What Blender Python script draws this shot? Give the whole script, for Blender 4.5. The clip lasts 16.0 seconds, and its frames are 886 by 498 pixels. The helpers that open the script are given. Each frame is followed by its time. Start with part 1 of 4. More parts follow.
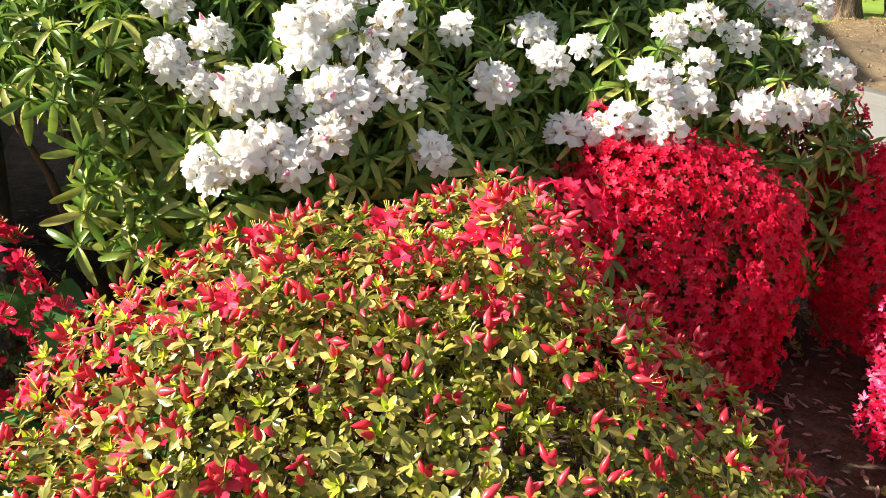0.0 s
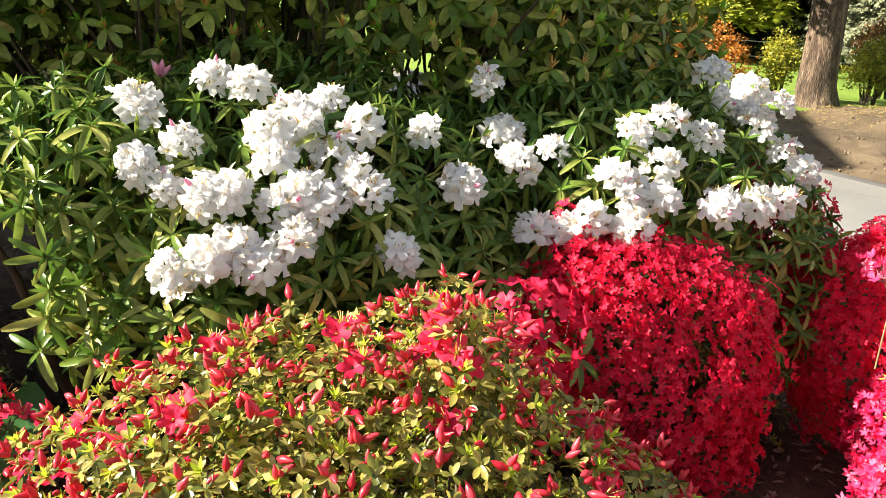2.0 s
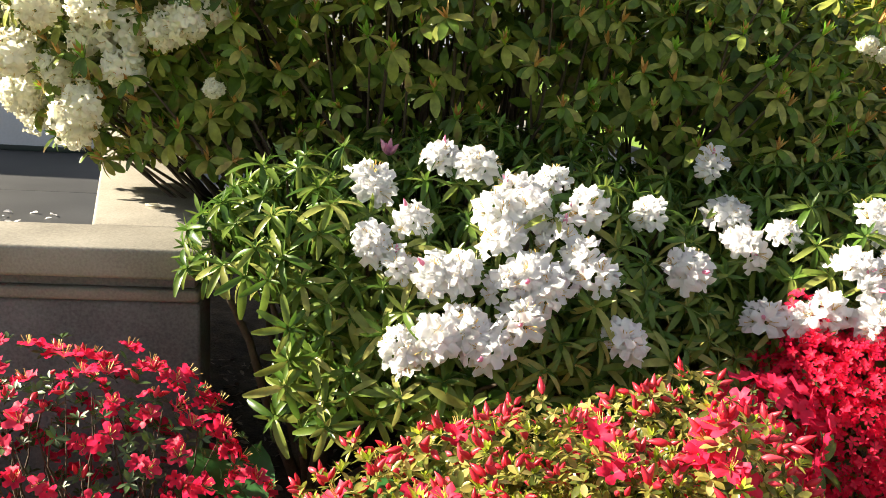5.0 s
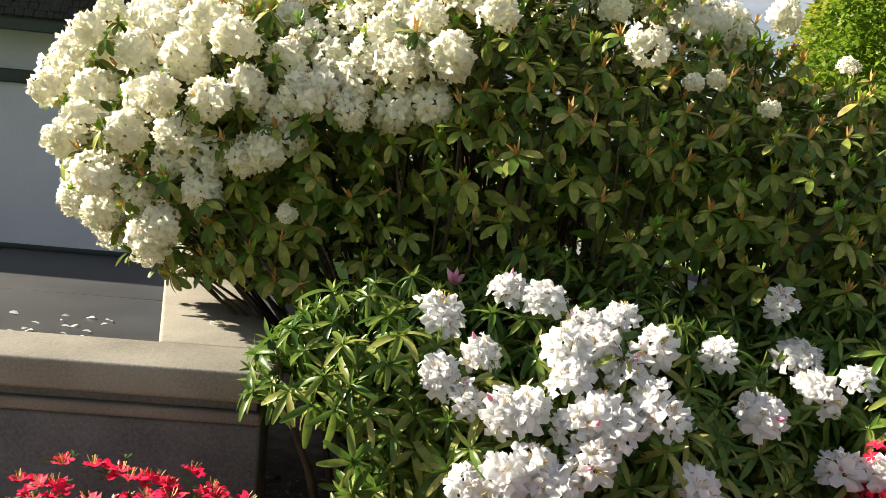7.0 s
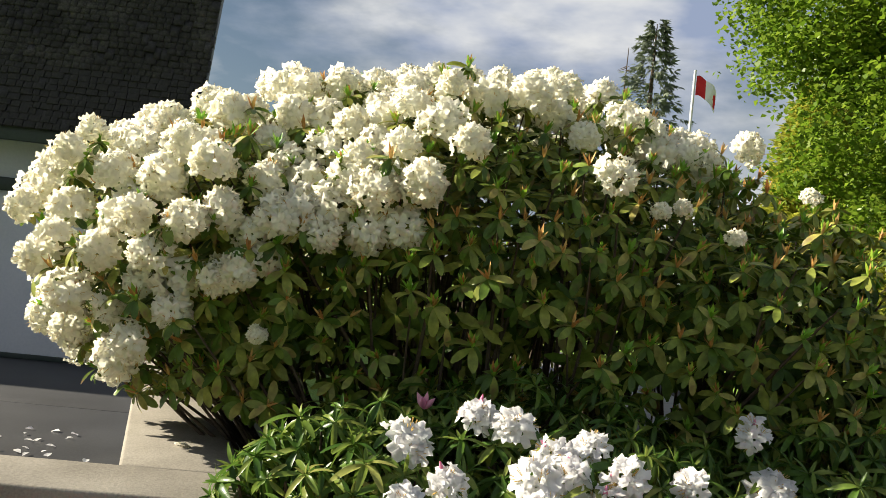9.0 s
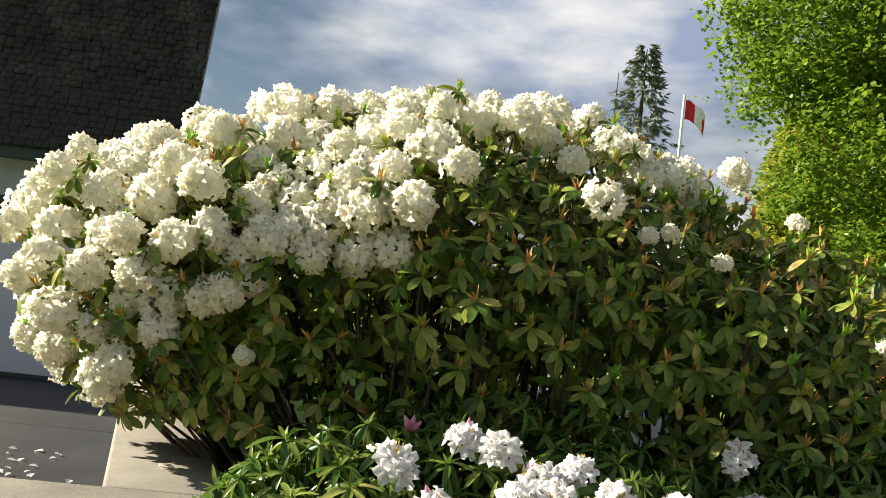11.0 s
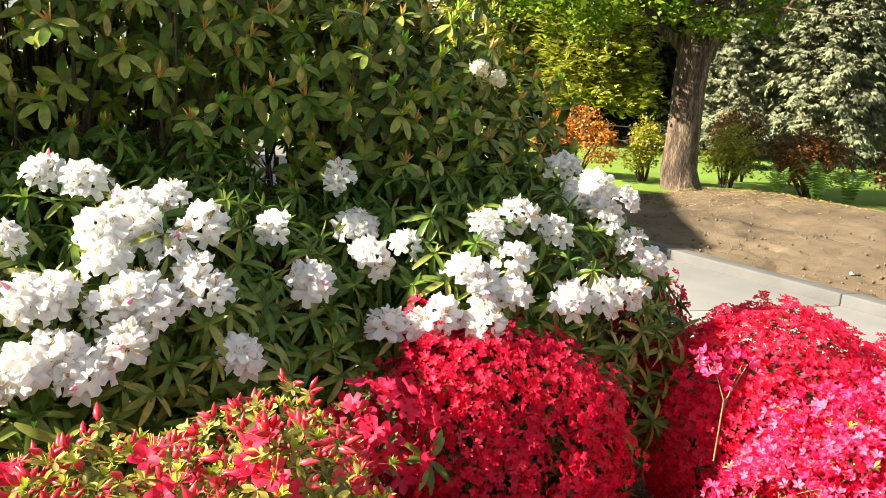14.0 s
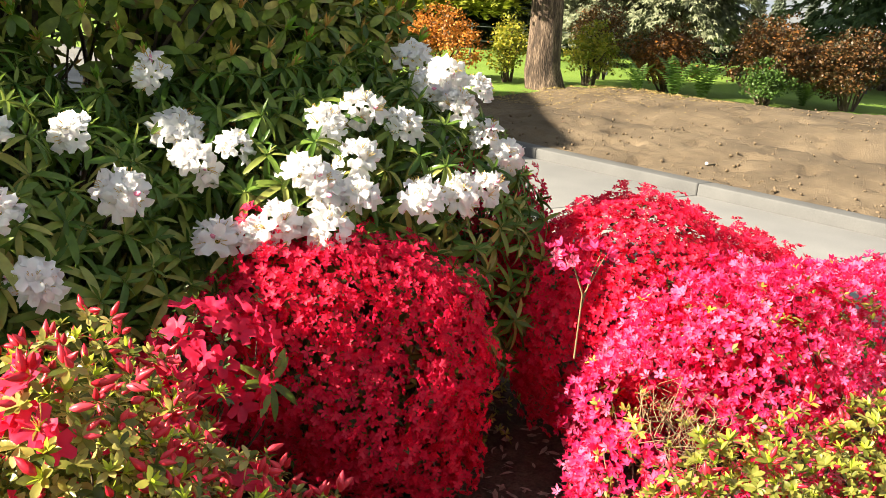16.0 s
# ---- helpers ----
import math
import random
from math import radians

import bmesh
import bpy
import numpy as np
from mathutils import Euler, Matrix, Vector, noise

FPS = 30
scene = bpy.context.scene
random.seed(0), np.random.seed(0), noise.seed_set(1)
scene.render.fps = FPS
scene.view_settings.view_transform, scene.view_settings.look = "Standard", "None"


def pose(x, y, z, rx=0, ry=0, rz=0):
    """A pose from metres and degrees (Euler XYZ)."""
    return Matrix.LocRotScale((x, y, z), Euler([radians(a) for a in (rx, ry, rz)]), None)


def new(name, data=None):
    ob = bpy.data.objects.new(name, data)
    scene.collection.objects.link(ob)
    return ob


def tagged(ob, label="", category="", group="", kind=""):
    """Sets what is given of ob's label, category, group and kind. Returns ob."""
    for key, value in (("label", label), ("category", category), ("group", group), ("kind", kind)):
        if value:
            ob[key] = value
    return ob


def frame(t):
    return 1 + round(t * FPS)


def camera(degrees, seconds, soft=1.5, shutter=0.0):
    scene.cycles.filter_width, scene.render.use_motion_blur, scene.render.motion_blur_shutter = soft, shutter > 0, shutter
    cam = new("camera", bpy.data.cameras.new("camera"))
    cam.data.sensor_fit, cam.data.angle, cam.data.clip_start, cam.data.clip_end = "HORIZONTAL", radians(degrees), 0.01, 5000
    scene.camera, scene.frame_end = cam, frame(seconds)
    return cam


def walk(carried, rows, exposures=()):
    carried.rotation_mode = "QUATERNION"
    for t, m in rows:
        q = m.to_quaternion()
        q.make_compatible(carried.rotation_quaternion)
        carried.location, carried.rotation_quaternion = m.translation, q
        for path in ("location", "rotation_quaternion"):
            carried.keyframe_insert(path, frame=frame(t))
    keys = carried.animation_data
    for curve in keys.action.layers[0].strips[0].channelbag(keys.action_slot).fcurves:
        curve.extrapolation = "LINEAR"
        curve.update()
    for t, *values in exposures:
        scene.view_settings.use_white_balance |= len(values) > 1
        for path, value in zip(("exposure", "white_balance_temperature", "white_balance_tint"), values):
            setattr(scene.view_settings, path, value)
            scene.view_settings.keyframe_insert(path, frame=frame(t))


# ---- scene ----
cam = camera(56.2, 16.0, soft=0.6)
METRES, EYE, TILT, LEAN, TURN = 1.15, 1.45, 0.0, 0.0, -18.1
ROWS = [
    (0.0, 0.0, 0.0, 0.0, 1.8, -22.48, -4.36),
    (0.5, 0.0357, -0.003, 0.016, -0.04, -21.0, -4.35),
    (1.0, 0.0639, 0.0022, 0.0188, -0.27, -19.8, -4.0),
    (1.5, 0.0638, 0.0148, 0.0244, 0.33, -18.51, -4.07),
    (2.0, 0.0536, 0.0161, 0.0423, 1.19, -16.74, -4.16),
    (2.5, 0.0314, 0.0224, 0.0483, 1.84, -15.45, -4.31),
    (3.0, 0.0091, 0.0314, 0.0522, 2.51, -15.14, -4.06),
    (3.5, -0.0193, 0.041, 0.0565, 5.24, -15.21, -3.3),
    (4.0, -0.0466, 0.0433, 0.0615, 7.99, -14.87, -3.04),
    (6.5, -0.1765, 0.011, 0.1142, 15.08, -8.57, -4.96),
    (7.0, -0.1825, 0.0146, 0.1253, 15.05, -6.04, -5.25),
    (7.5, -0.181, 0.0223, 0.1356, 14.81, -3.92, -5.51),
    (8.0, -0.1665, 0.0302, 0.1408, 14.47, -2.79, -5.7),
    (8.5, -0.1584, 0.0217, 0.1646, 14.12, 0.12, -6.01),
    (11.0, -0.1516, 0.0137, 0.1753, 13.16, 3.01, -6.63),
    (11.5, -0.0975, 0.0197, 0.1408, 10.62, -3.03, -6.51),
    (12.0, -0.0351, 0.0266, 0.1232, 4.06, -5.48, -6.6),
    (12.5, 0.0097, 0.0306, 0.1163, 0.1, -6.55, -6.25),
    (13.0, 0.0484, 0.0319, 0.1082, -1.65, -7.77, -5.76),
    (13.5, 0.0948, 0.0321, 0.1064, -3.97, -8.65, -5.9),
    (14.0, 0.1449, 0.0512, 0.0936, -6.42, -10.88, -5.43),
    (14.5, 0.1948, 0.1104, 0.0829, -11.58, -10.9, -5.45),
    (15.0, 0.2283, 0.1731, 0.0632, -14.61, -10.94, -5.56),
    (15.5, 0.2405, 0.2013, 0.0447, -15.09, -13.44, -5.23),
    (16.0, 0.2548, 0.2126, 0.0347, -15.53, -16.29, -4.32),
]
walk(cam, [(t, pose(0, 0, EYE, TILT, LEAN, TURN) @ pose(METRES * x, METRES * y, METRES * z, 90 + pitch, roll, yaw)) for t, x, y, z, yaw, pitch, roll in ROWS],
     [(0.0, 1.92, 7000, 8), (3.0, 1.99, 7000, 8), (4.2, 1.89, 7000, 8), (6.5, 1.49, 6850, 8), (8.5, 1.09, 6750, 8), (11.0, 1.19, 6750, 8), (12.0, 1.56, 7000, 8), (12.6, 1.89, 7200, 8), (14.0, 2.02, 7200, 8), (16.0, 1.96, 7200, 8)])

# ---- world, sun ----
SUN_TO = Vector((-0.85, 0.18, 0.48)).normalized()
world = bpy.data.worlds.new("sky")
scene.world = world
world.use_nodes = True
wn, wl = world.node_tree.nodes, world.node_tree.links
wn.clear()
w_out = wn.new("ShaderNodeOutputWorld")
w_bg = wn.new("ShaderNodeBackground")
w_sky = wn.new("ShaderNodeTexSky")
w_sky.sky_type = "NISHITA"
w_sky.sun_disc = False
w_sky.sun_elevation = math.asin(SUN_TO.z)
w_sky.sun_rotation = math.atan2(SUN_TO.x, SUN_TO.y)
w_co = wn.new("ShaderNodeTexCoord")
w_map = wn.new("ShaderNodeMapping")
w_map.inputs["Scale"].default_value = (1.0, 1.0, 2.6)
w_map.inputs["Location"].default_value = (0.35, 0.1, 0.4)
w_noise = wn.new("ShaderNodeTexNoise")
w_noise.inputs["Scale"].default_value = 2.6
w_noise.inputs["Detail"].default_value = 7.0
w_noise.inputs["Roughness"].default_value = 0.56
w_ramp = wn.new("ShaderNodeValToRGB")
w_ramp.color_ramp.elements[0].position, w_ramp.color_ramp.elements[1].position = 0.36, 0.58
w_n2 = wn.new("ShaderNodeTexNoise")
w_n2.inputs["Scale"].default_value = 5.0
w_n2.inputs["Detail"].default_value = 5.0
w_cc = wn.new("ShaderNodeValToRGB")
w_cc.color_ramp.elements[0].position, w_cc.color_ramp.elements[1].position = 0.40, 0.66
w_cc.color_ramp.elements[0].color = (4.5, 5.5, 8.0, 1)
w_cc.color_ramp.elements[1].color = (12.5, 12.5, 12.5, 1)
w_mix = wn.new("ShaderNodeMixRGB")
wl.new(w_co.outputs["Generated"], w_map.inputs["Vector"])
wl.new(w_map.outputs[0], w_noise.inputs["Vector"])
wl.new(w_map.outputs[0], w_n2.inputs["Vector"])
wl.new(w_noise.outputs["Fac"], w_ramp.inputs[0])
wl.new(w_n2.outputs["Fac"], w_cc.inputs[0])
wl.new(w_ramp.outputs[0], w_mix.inputs[0])
wl.new(w_sky.outputs[0], w_mix.inputs[1])
wl.new(w_cc.outputs[0], w_mix.inputs[2])
wl.new(w_mix.outputs[0], w_bg.inputs[0])
wl.new(w_bg.outputs[0], w_out.inputs[0])
w_bg.inputs[1].default_value = 0.033
sun = new("sun", bpy.data.lights.new("sun", "SUN"))
sun.data.energy, sun.data.angle, sun.data.color = 6.0, radians(0.6), (1.0, 0.92, 0.78)
sun.rotation_euler = (-SUN_TO).to_track_quat("-Z", "Y").to_euler()
sun.location = SUN_TO * 30

# ---- materials ----


def nodes_of(name):
    m = bpy.data.materials.new(name)
    m.use_nodes = True
    nt = m.node_tree
    return m, nt.nodes, nt.links, nt.nodes["Principled BSDF"], nt.nodes["Material Output"]


def ramp(nodes, stops):
    r = nodes.new("ShaderNodeValToRGB")
    e = r.color_ramp.elements
    while len(e) < len(stops):
        e.new(0.5)
    for el, (p, c) in zip(e, stops):
        el.position, el.color = p, (*c, 1)
    return r


def blade(name, colours, rough=0.4, glow=0.25, mottle=0.25, scale=40.0, spec=0.5, spot=None):
    """Leaf or petal: colour varies piece by piece, mottled, with light passing through."""
    m, n, l, bsdf, out = nodes_of(name)
    geo, info = n.new("ShaderNodeNewGeometry"), n.new("ShaderNodeObjectInfo")
    add = n.new("ShaderNodeMath")
    add.operation = "MULTIPLY_ADD"
    add.inputs[1].default_value = 0.3
    mul = n.new("ShaderNodeMath")
    mul.operation = "MULTIPLY"
    mul.inputs[1].default_value = 0.7
    l.new(geo.outputs["Random Per Island"], mul.inputs[0])
    l.new(info.outputs["Random"], add.inputs[0])
    l.new(mul.outputs[0], add.inputs[2])
    r = ramp(n, [(i / max(1, len(colours) - 1), c) for i, c in enumerate(colours)])
    l.new(add.outputs[0], r.inputs[0])
    co = n.new("ShaderNodeTexCoord")
    no = n.new("ShaderNodeTexNoise")
    no.inputs["Scale"].default_value, no.inputs["Detail"].default_value = scale, 4.0
    l.new(co.outputs["Object"], no.inputs["Vector"])
    hs = n.new("ShaderNodeHueSaturation")
    mr = n.new("ShaderNodeMapRange")
    mr.inputs[1].default_value, mr.inputs[2].default_value = 0.3, 0.7
    mr.inputs[3].default_value, mr.inputs[4].default_value = 1 - mottle, 1 + mottle
    l.new(no.outputs["Fac"], mr.inputs[0])
    l.new(mr.outputs[0], hs.inputs["Value"])
    l.new(r.outputs[0], hs.inputs["Color"])
    col = hs.outputs[0]
    if spot:
        n2 = n.new("ShaderNodeTexNoise")
        n2.inputs["Scale"].default_value = scale * 0.45
        l.new(co.outputs["Object"], n2.inputs["Vector"])
        sr = ramp(n, [(0.60, (0, 0, 0)), (0.72, (1, 1, 1))])
        l.new(n2.outputs["Fac"], sr.inputs[0])
        mx = n.new("ShaderNodeMixRGB")
        l.new(sr.outputs[0], mx.inputs[0])
        l.new(col, mx.inputs[1])
        mx.inputs[2].default_value = (*spot, 1)
        col = mx.outputs[0]
    l.new(col, bsdf.inputs["Base Color"])
    bsdf.inputs["Roughness"].default_value = rough
    bsdf.inputs["Specular IOR Level"].default_value = spec
    bm = n.new("ShaderNodeBump")
    bm.inputs["Strength"].default_value, bm.inputs["Distance"].default_value = 0.35, 0.004
    l.new(no.outputs["Fac"], bm.inputs["Height"])
    l.new(bm.outputs[0], bsdf.inputs["Normal"])
    tr, mix = n.new("ShaderNodeBsdfTranslucent"), n.new("ShaderNodeMixShader")
    l.new(col, tr.inputs[0])
    mix.inputs[0].default_value = glow
    l.new(bsdf.outputs[0], mix.inputs[1])
    l.new(tr.outputs[0], mix.inputs[2])
    l.new(mix.outputs[0], out.inputs[0])
    return m


def solid(name, stops, scale=8.0, rough=0.8, bump=0.4, dist=0.01, fine=60.0, metal=0.0, stretch=(1, 1, 1), spec=0.4):
    """Mineral, wood or paint: two scales of noise for colour and relief."""
    m, n, l, bsdf, out = nodes_of(name)
    co, mp = n.new("ShaderNodeTexCoord"), n.new("ShaderNodeMapping")
    mp.inputs["Scale"].default_value = stretch
    l.new(co.outputs["Object"], mp.inputs["Vector"])
    a, b = n.new("ShaderNodeTexNoise"), n.new("ShaderNodeTexNoise")
    for t, s in ((a, scale), (b, fine)):
        t.inputs["Scale"].default_value, t.inputs["Detail"].default_value = s, 6.0
        l.new(mp.outputs[0], t.inputs["Vector"])
    mm = n.new("ShaderNodeMath")
    mm.operation = "MULTIPLY_ADD"
    mm.inputs[1].default_value = 0.45
    m2 = n.new("ShaderNodeMath")
    m2.operation = "MULTIPLY"
    m2.inputs[1].default_value = 0.55
    l.new(a.outputs["Fac"], m2.inputs[0])
    l.new(b.outputs["Fac"], mm.inputs[0])
    l.new(m2.outputs[0], mm.inputs[2])
    info = n.new("ShaderNodeObjectInfo")
    geo = n.new("ShaderNodeNewGeometry")
    r = ramp(n, stops)
    l.new(mm.outputs[0], r.inputs[0])
    hs = n.new("ShaderNodeHueSaturation")
    av = n.new("ShaderNodeMath")
    l.new(info.outputs["Random"], av.inputs[0])
    l.new(geo.outputs["Random Per Island"], av.inputs[1])
    mr = n.new("ShaderNodeMapRange")
    mr.inputs[2].default_value = 2.0
    mr.inputs[3].default_value, mr.inputs[4].default_value = 0.8, 1.2
    l.new(av.outputs[0], mr.inputs[0])
    l.new(mr.outputs[0], hs.inputs["Value"])
    l.new(r.outputs[0], hs.inputs["Color"])
    l.new(hs.outputs[0], bsdf.inputs["Base Color"])
    bsdf.inputs["Roughness"].default_value, bsdf.inputs["Metallic"].default_value = rough, metal
    bsdf.inputs["Specular IOR Level"].default_value = spec
    bp = n.new("ShaderNodeBump")
    bp.inputs["Strength"].default_value, bp.inputs["Distance"].default_value = bump, dist
    l.new(mm.outputs[0], bp.inputs["Height"])
    l.new(bp.outputs[0], bsdf.inputs["Normal"])
    return m


M_WHITE = blade("white_petal", [(0.86, 0.84, 0.85), (0.88, 0.87, 0.87), (0.88, 0.88, 0.88), (0.87, 0.79, 0.83)], 0.55, 0.55, 0.04, 30, 0.25)
M_CREAM = blade("cream_petal", [(0.90, 0.87, 0.72), (0.93, 0.91, 0.80), (0.92, 0.89, 0.77)], 0.55, 0.5, 0.05, 40, 0.25)
M_BLUSH = blade("pink_bud", [(0.76, 0.25, 0.42), (0.82, 0.45, 0.57)], 0.5, 0.3, 0.15, 40, 0.3)
M_THROAT = blade("yellow_stamen", [(0.62, 0.40, 0.10), (0.70, 0.52, 0.18)], 0.6, 0.2, 0.1, 40)
M_RED = blade("red_petal", [(0.64, 0.006, 0.045), (0.78, 0.016, 0.075), (0.88, 0.06, 0.13)], 0.5, 0.58, 0.12, 45, 0.25)
M_MAGENTA = blade("crimson_petal", [(0.64, 0.012, 0.06), (0.76, 0.03, 0.10), (0.82, 0.09, 0.17)], 0.5, 0.55, 0.12, 35, 0.25)
M_PINK = blade("pink_petal", [(0.66, 0.005, 0.05), (0.83, 0.02, 0.14), (0.89, 0.08, 0.25), (0.93, 0.24, 0.42), (0.95, 0.52, 0.64)], 0.5, 0.58, 0.1, 45, 0.25)
M_BUD = blade("red_bud", [(0.36, 0.007, 0.02), (0.55, 0.015, 0.035), (0.68, 0.06, 0.09)], 0.4, 0.12, 0.15, 60, 0.4)
M_AZLEAF = blade("azalea_leaf", [(0.03, 0.06, 0.010), (0.14, 0.16, 0.028), (0.37, 0.33, 0.08), (0.66, 0.58, 0.28)], 0.3, 0.5, 0.22, 70, 0.5)
M_AZYOUNG = blade("young_azalea_leaf", [(0.34, 0.44, 0.03), (0.48, 0.55, 0.06)], 0.45, 0.35, 0.15, 70)
M_TUFT = blade("yellow_shoot", [(0.42, 0.34, 0.03), (0.58, 0.48, 0.07)], 0.45, 0.35, 0.15, 70)
M_AZDARK = blade("dark_azalea_leaf", [(0.025, 0.05, 0.012), (0.05, 0.09, 0.02)], 0.45, 0.15, 0.2, 70)
M_OLIVE = blade("olive_azalea_leaf", [(0.08, 0.11, 0.018), (0.20, 0.21, 0.035), (0.36, 0.32, 0.08)], 0.45, 0.45, 0.2, 70)
M_WLEAF = blade("narrow_rhododendron_leaf", [(0.03, 0.075, 0.012), (0.075, 0.15, 0.022), (0.17, 0.225, 0.042), (0.38, 0.36, 0.11)], 0.33, 0.36, 0.2, 45, 0.28)
M_CLEAF = blade("broad_rhododendron_leaf", [(0.024, 0.06, 0.009), (0.11, 0.18, 0.026), (0.27, 0.29, 0.06), (0.40, 0.30, 0.10)], 0.36, 0.26, 0.35, 35, 0.28, (0.19, 0.13, 0.055))
M_SHOOT = blade("fresh_shoot", [(0.10, 0.28, 0.025), (0.22, 0.42, 0.04), (0.40, 0.50, 0.06)], 0.4, 0.35, 0.15, 50)
M_BRACT = blade("tan_bud_scale", [(0.40, 0.15, 0.04), (0.56, 0.31, 0.085), (0.62, 0.46, 0.18)], 0.6, 0.2, 0.2, 50)
M_HOSTA = blade("broad_ground_leaf", [(0.03, 0.12, 0.03), (0.05, 0.18, 0.04)], 0.4, 0.3, 0.2, 20)
M_MAPLE = blade("maple_leaf", [(0.06, 0.13, 0.010), (0.13, 0.225, 0.016), (0.26, 0.35, 0.04)], 0.45, 0.52, 0.15, 6)
M_CEDAR = blade("cedar_spray", [(0.15, 0.18, 0.02), (0.34, 0.36, 0.045), (0.52, 0.50, 0.09)], 0.7, 0.4, 0.25, 3)
M_SPRUCE = blade("blue_spruce_spray", [(0.08, 0.10, 0.055), (0.16, 0.18, 0.105), (0.27, 0.28, 0.18)], 0.7, 0.12, 0.25, 3)
M_FIR = blade("dark_fir_spray", [(0.015, 0.04, 0.012), (0.035, 0.075, 0.02), (0.065, 0.11, 0.03)], 0.7, 0.1, 0.25, 3)
# Needle colour for far firs, with distance haze mixed into it.
M_HAZE = blade("hazed_fir_spray", [(0.10, 0.13, 0.09), (0.17, 0.20, 0.14)], 0.8, 0.1, 0.2, 3)
M_ORANGE = blade("bronze_shrub_leaf", [(0.16, 0.07, 0.015), (0.48, 0.17, 0.025), (0.66, 0.34, 0.06)], 0.5, 0.25, 0.2, 10)
M_RUST = blade("maroon_shrub_leaf", [(0.02, 0.025, 0.008), (0.09, 0.04, 0.012), (0.30, 0.115, 0.02)], 0.5, 0.2, 0.2, 10)
M_LIME = blade("yellow_green_shrub_leaf", [(0.10, 0.17, 0.02), (0.26, 0.28, 0.03), (0.50, 0.38, 0.05)], 0.5, 0.3, 0.2, 10)
M_FERN = blade("fern_frond", [(0.03, 0.075, 0.013), (0.08, 0.15, 0.025)], 0.5, 0.25, 0.2, 10)
M_TWIG = solid("twig", [(0.3, (0.035, 0.024, 0.016)), (0.7, (0.11, 0.08, 0.055))], 20, 0.9, 0.5, 0.004, 120)
M_TAN = solid("tan_twig", [(0.3, (0.13, 0.085, 0.045)), (0.7, (0.30, 0.21, 0.12))], 20, 0.8, 0.4, 0.003, 120)
M_BARK = solid("bark", [(0.36, (0.014, 0.009, 0.006)), (0.5, (0.07, 0.046, 0.032)), (0.66, (0.25, 0.18, 0.13))], 5, 0.9, 1.0, 0.05, 26, 0, (2.6, 2.6, 0.45))
M_STRAW = solid("straw", [(0.3, (0.16, 0.11, 0.035)), (0.7, (0.42, 0.31, 0.12))], 30, 0.9, 0.5, 0.004, 140)
M_MULCH = solid("mulch", [(0.3, (0.022, 0.014, 0.01)), (0.5, (0.06, 0.04, 0.028)), (0.72, (0.13, 0.09, 0.065))], 12, 0.95, 1.0, 0.02, 90)
M_CHIP = solid("bark_chip", [(0.3, (0.11, 0.08, 0.064)), (0.7, (0.36, 0.28, 0.23))], 30, 0.9, 0.5, 0.004, 140)
M_SOIL = solid("soil", [(0.30, (0.037, 0.026, 0.016)), (0.5, (0.086, 0.062, 0.039)), (0.70, (0.145, 0.108, 0.07))], 1.6, 0.95, 1.0, 0.035, 75)
M_CLOD = solid("soil_clod", [(0.3, (0.08, 0.055, 0.033)), (0.7, (0.18, 0.13, 0.08))], 10, 0.95, 0.8, 0.01, 60)
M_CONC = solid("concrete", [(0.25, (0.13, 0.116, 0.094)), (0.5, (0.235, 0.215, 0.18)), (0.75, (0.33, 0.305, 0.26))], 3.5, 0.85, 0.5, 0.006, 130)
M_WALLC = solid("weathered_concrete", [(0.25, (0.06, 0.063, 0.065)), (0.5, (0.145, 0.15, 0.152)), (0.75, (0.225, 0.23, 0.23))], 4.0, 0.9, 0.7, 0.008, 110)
M_PATH = solid("path_concrete", [(0.25, (0.15, 0.15, 0.153)), (0.75, (0.22, 0.218, 0.215))], 2.0, 0.85, 0.3, 0.004, 90)
M_KERB = solid("kerb_concrete", [(0.25, (0.06, 0.061, 0.064)), (0.75, (0.115, 0.115, 0.115))], 3.0, 0.85, 0.5, 0.005, 110)
M_PORCH = solid("porch_slab", [(0.25, (0.022, 0.022, 0.023)), (0.75, (0.058, 0.058, 0.06))], 2.2, 0.55, 0.25, 0.004, 60)
M_PAINT = solid("pale_wall_paint", [(0.25, (0.42, 0.45, 0.50)), (0.75, (0.56, 0.585, 0.62))], 1.4, 0.6, 0.1, 0.003, 40)
M_TRIM = solid("dark_green_trim", [(0.3, (0.012, 0.022, 0.018)), (0.7, (0.03, 0.045, 0.038))], 3, 0.45, 0.2, 0.003, 40)
M_SHINGLE = solid("slate_shingle", [(0.30, (0.006, 0.006, 0.0055)), (0.5, (0.022, 0.0215, 0.02)), (0.70, (0.075, 0.072, 0.065))], 3, 0.85, 0.6, 0.008, 50)
M_GRASS = solid("lawn", [(0.28, (0.06, 0.115, 0.01)), (0.5, (0.11, 0.19, 0.018)), (0.74, (0.165, 0.24, 0.03))], 0.8, 0.9, 0.8, 0.03, 60)
M_METAL = solid("white_pole", [(0.3, (0.6, 0.6, 0.6)), (0.7, (0.75, 0.75, 0.75))], 4, 0.4, 0.1, 0.002, 30)
M_FLAGRED = solid("red_cloth", [(0.3, (0.50, 0.015, 0.02)), (0.7, (0.64, 0.03, 0.035))], 4, 0.8, 0.3, 0.004, 200)
M_FLAGWHITE = solid("white_cloth", [(0.3, (0.72, 0.72, 0.72)), (0.7, (0.82, 0.82, 0.82))], 4, 0.8, 0.3, 0.004, 200)
M_WIRE = solid("fence_wire", [(0.3, (0.04, 0.05, 0.045)), (0.7, (0.08, 0.10, 0.09))], 4, 0.6, 0.1, 0.002, 30)
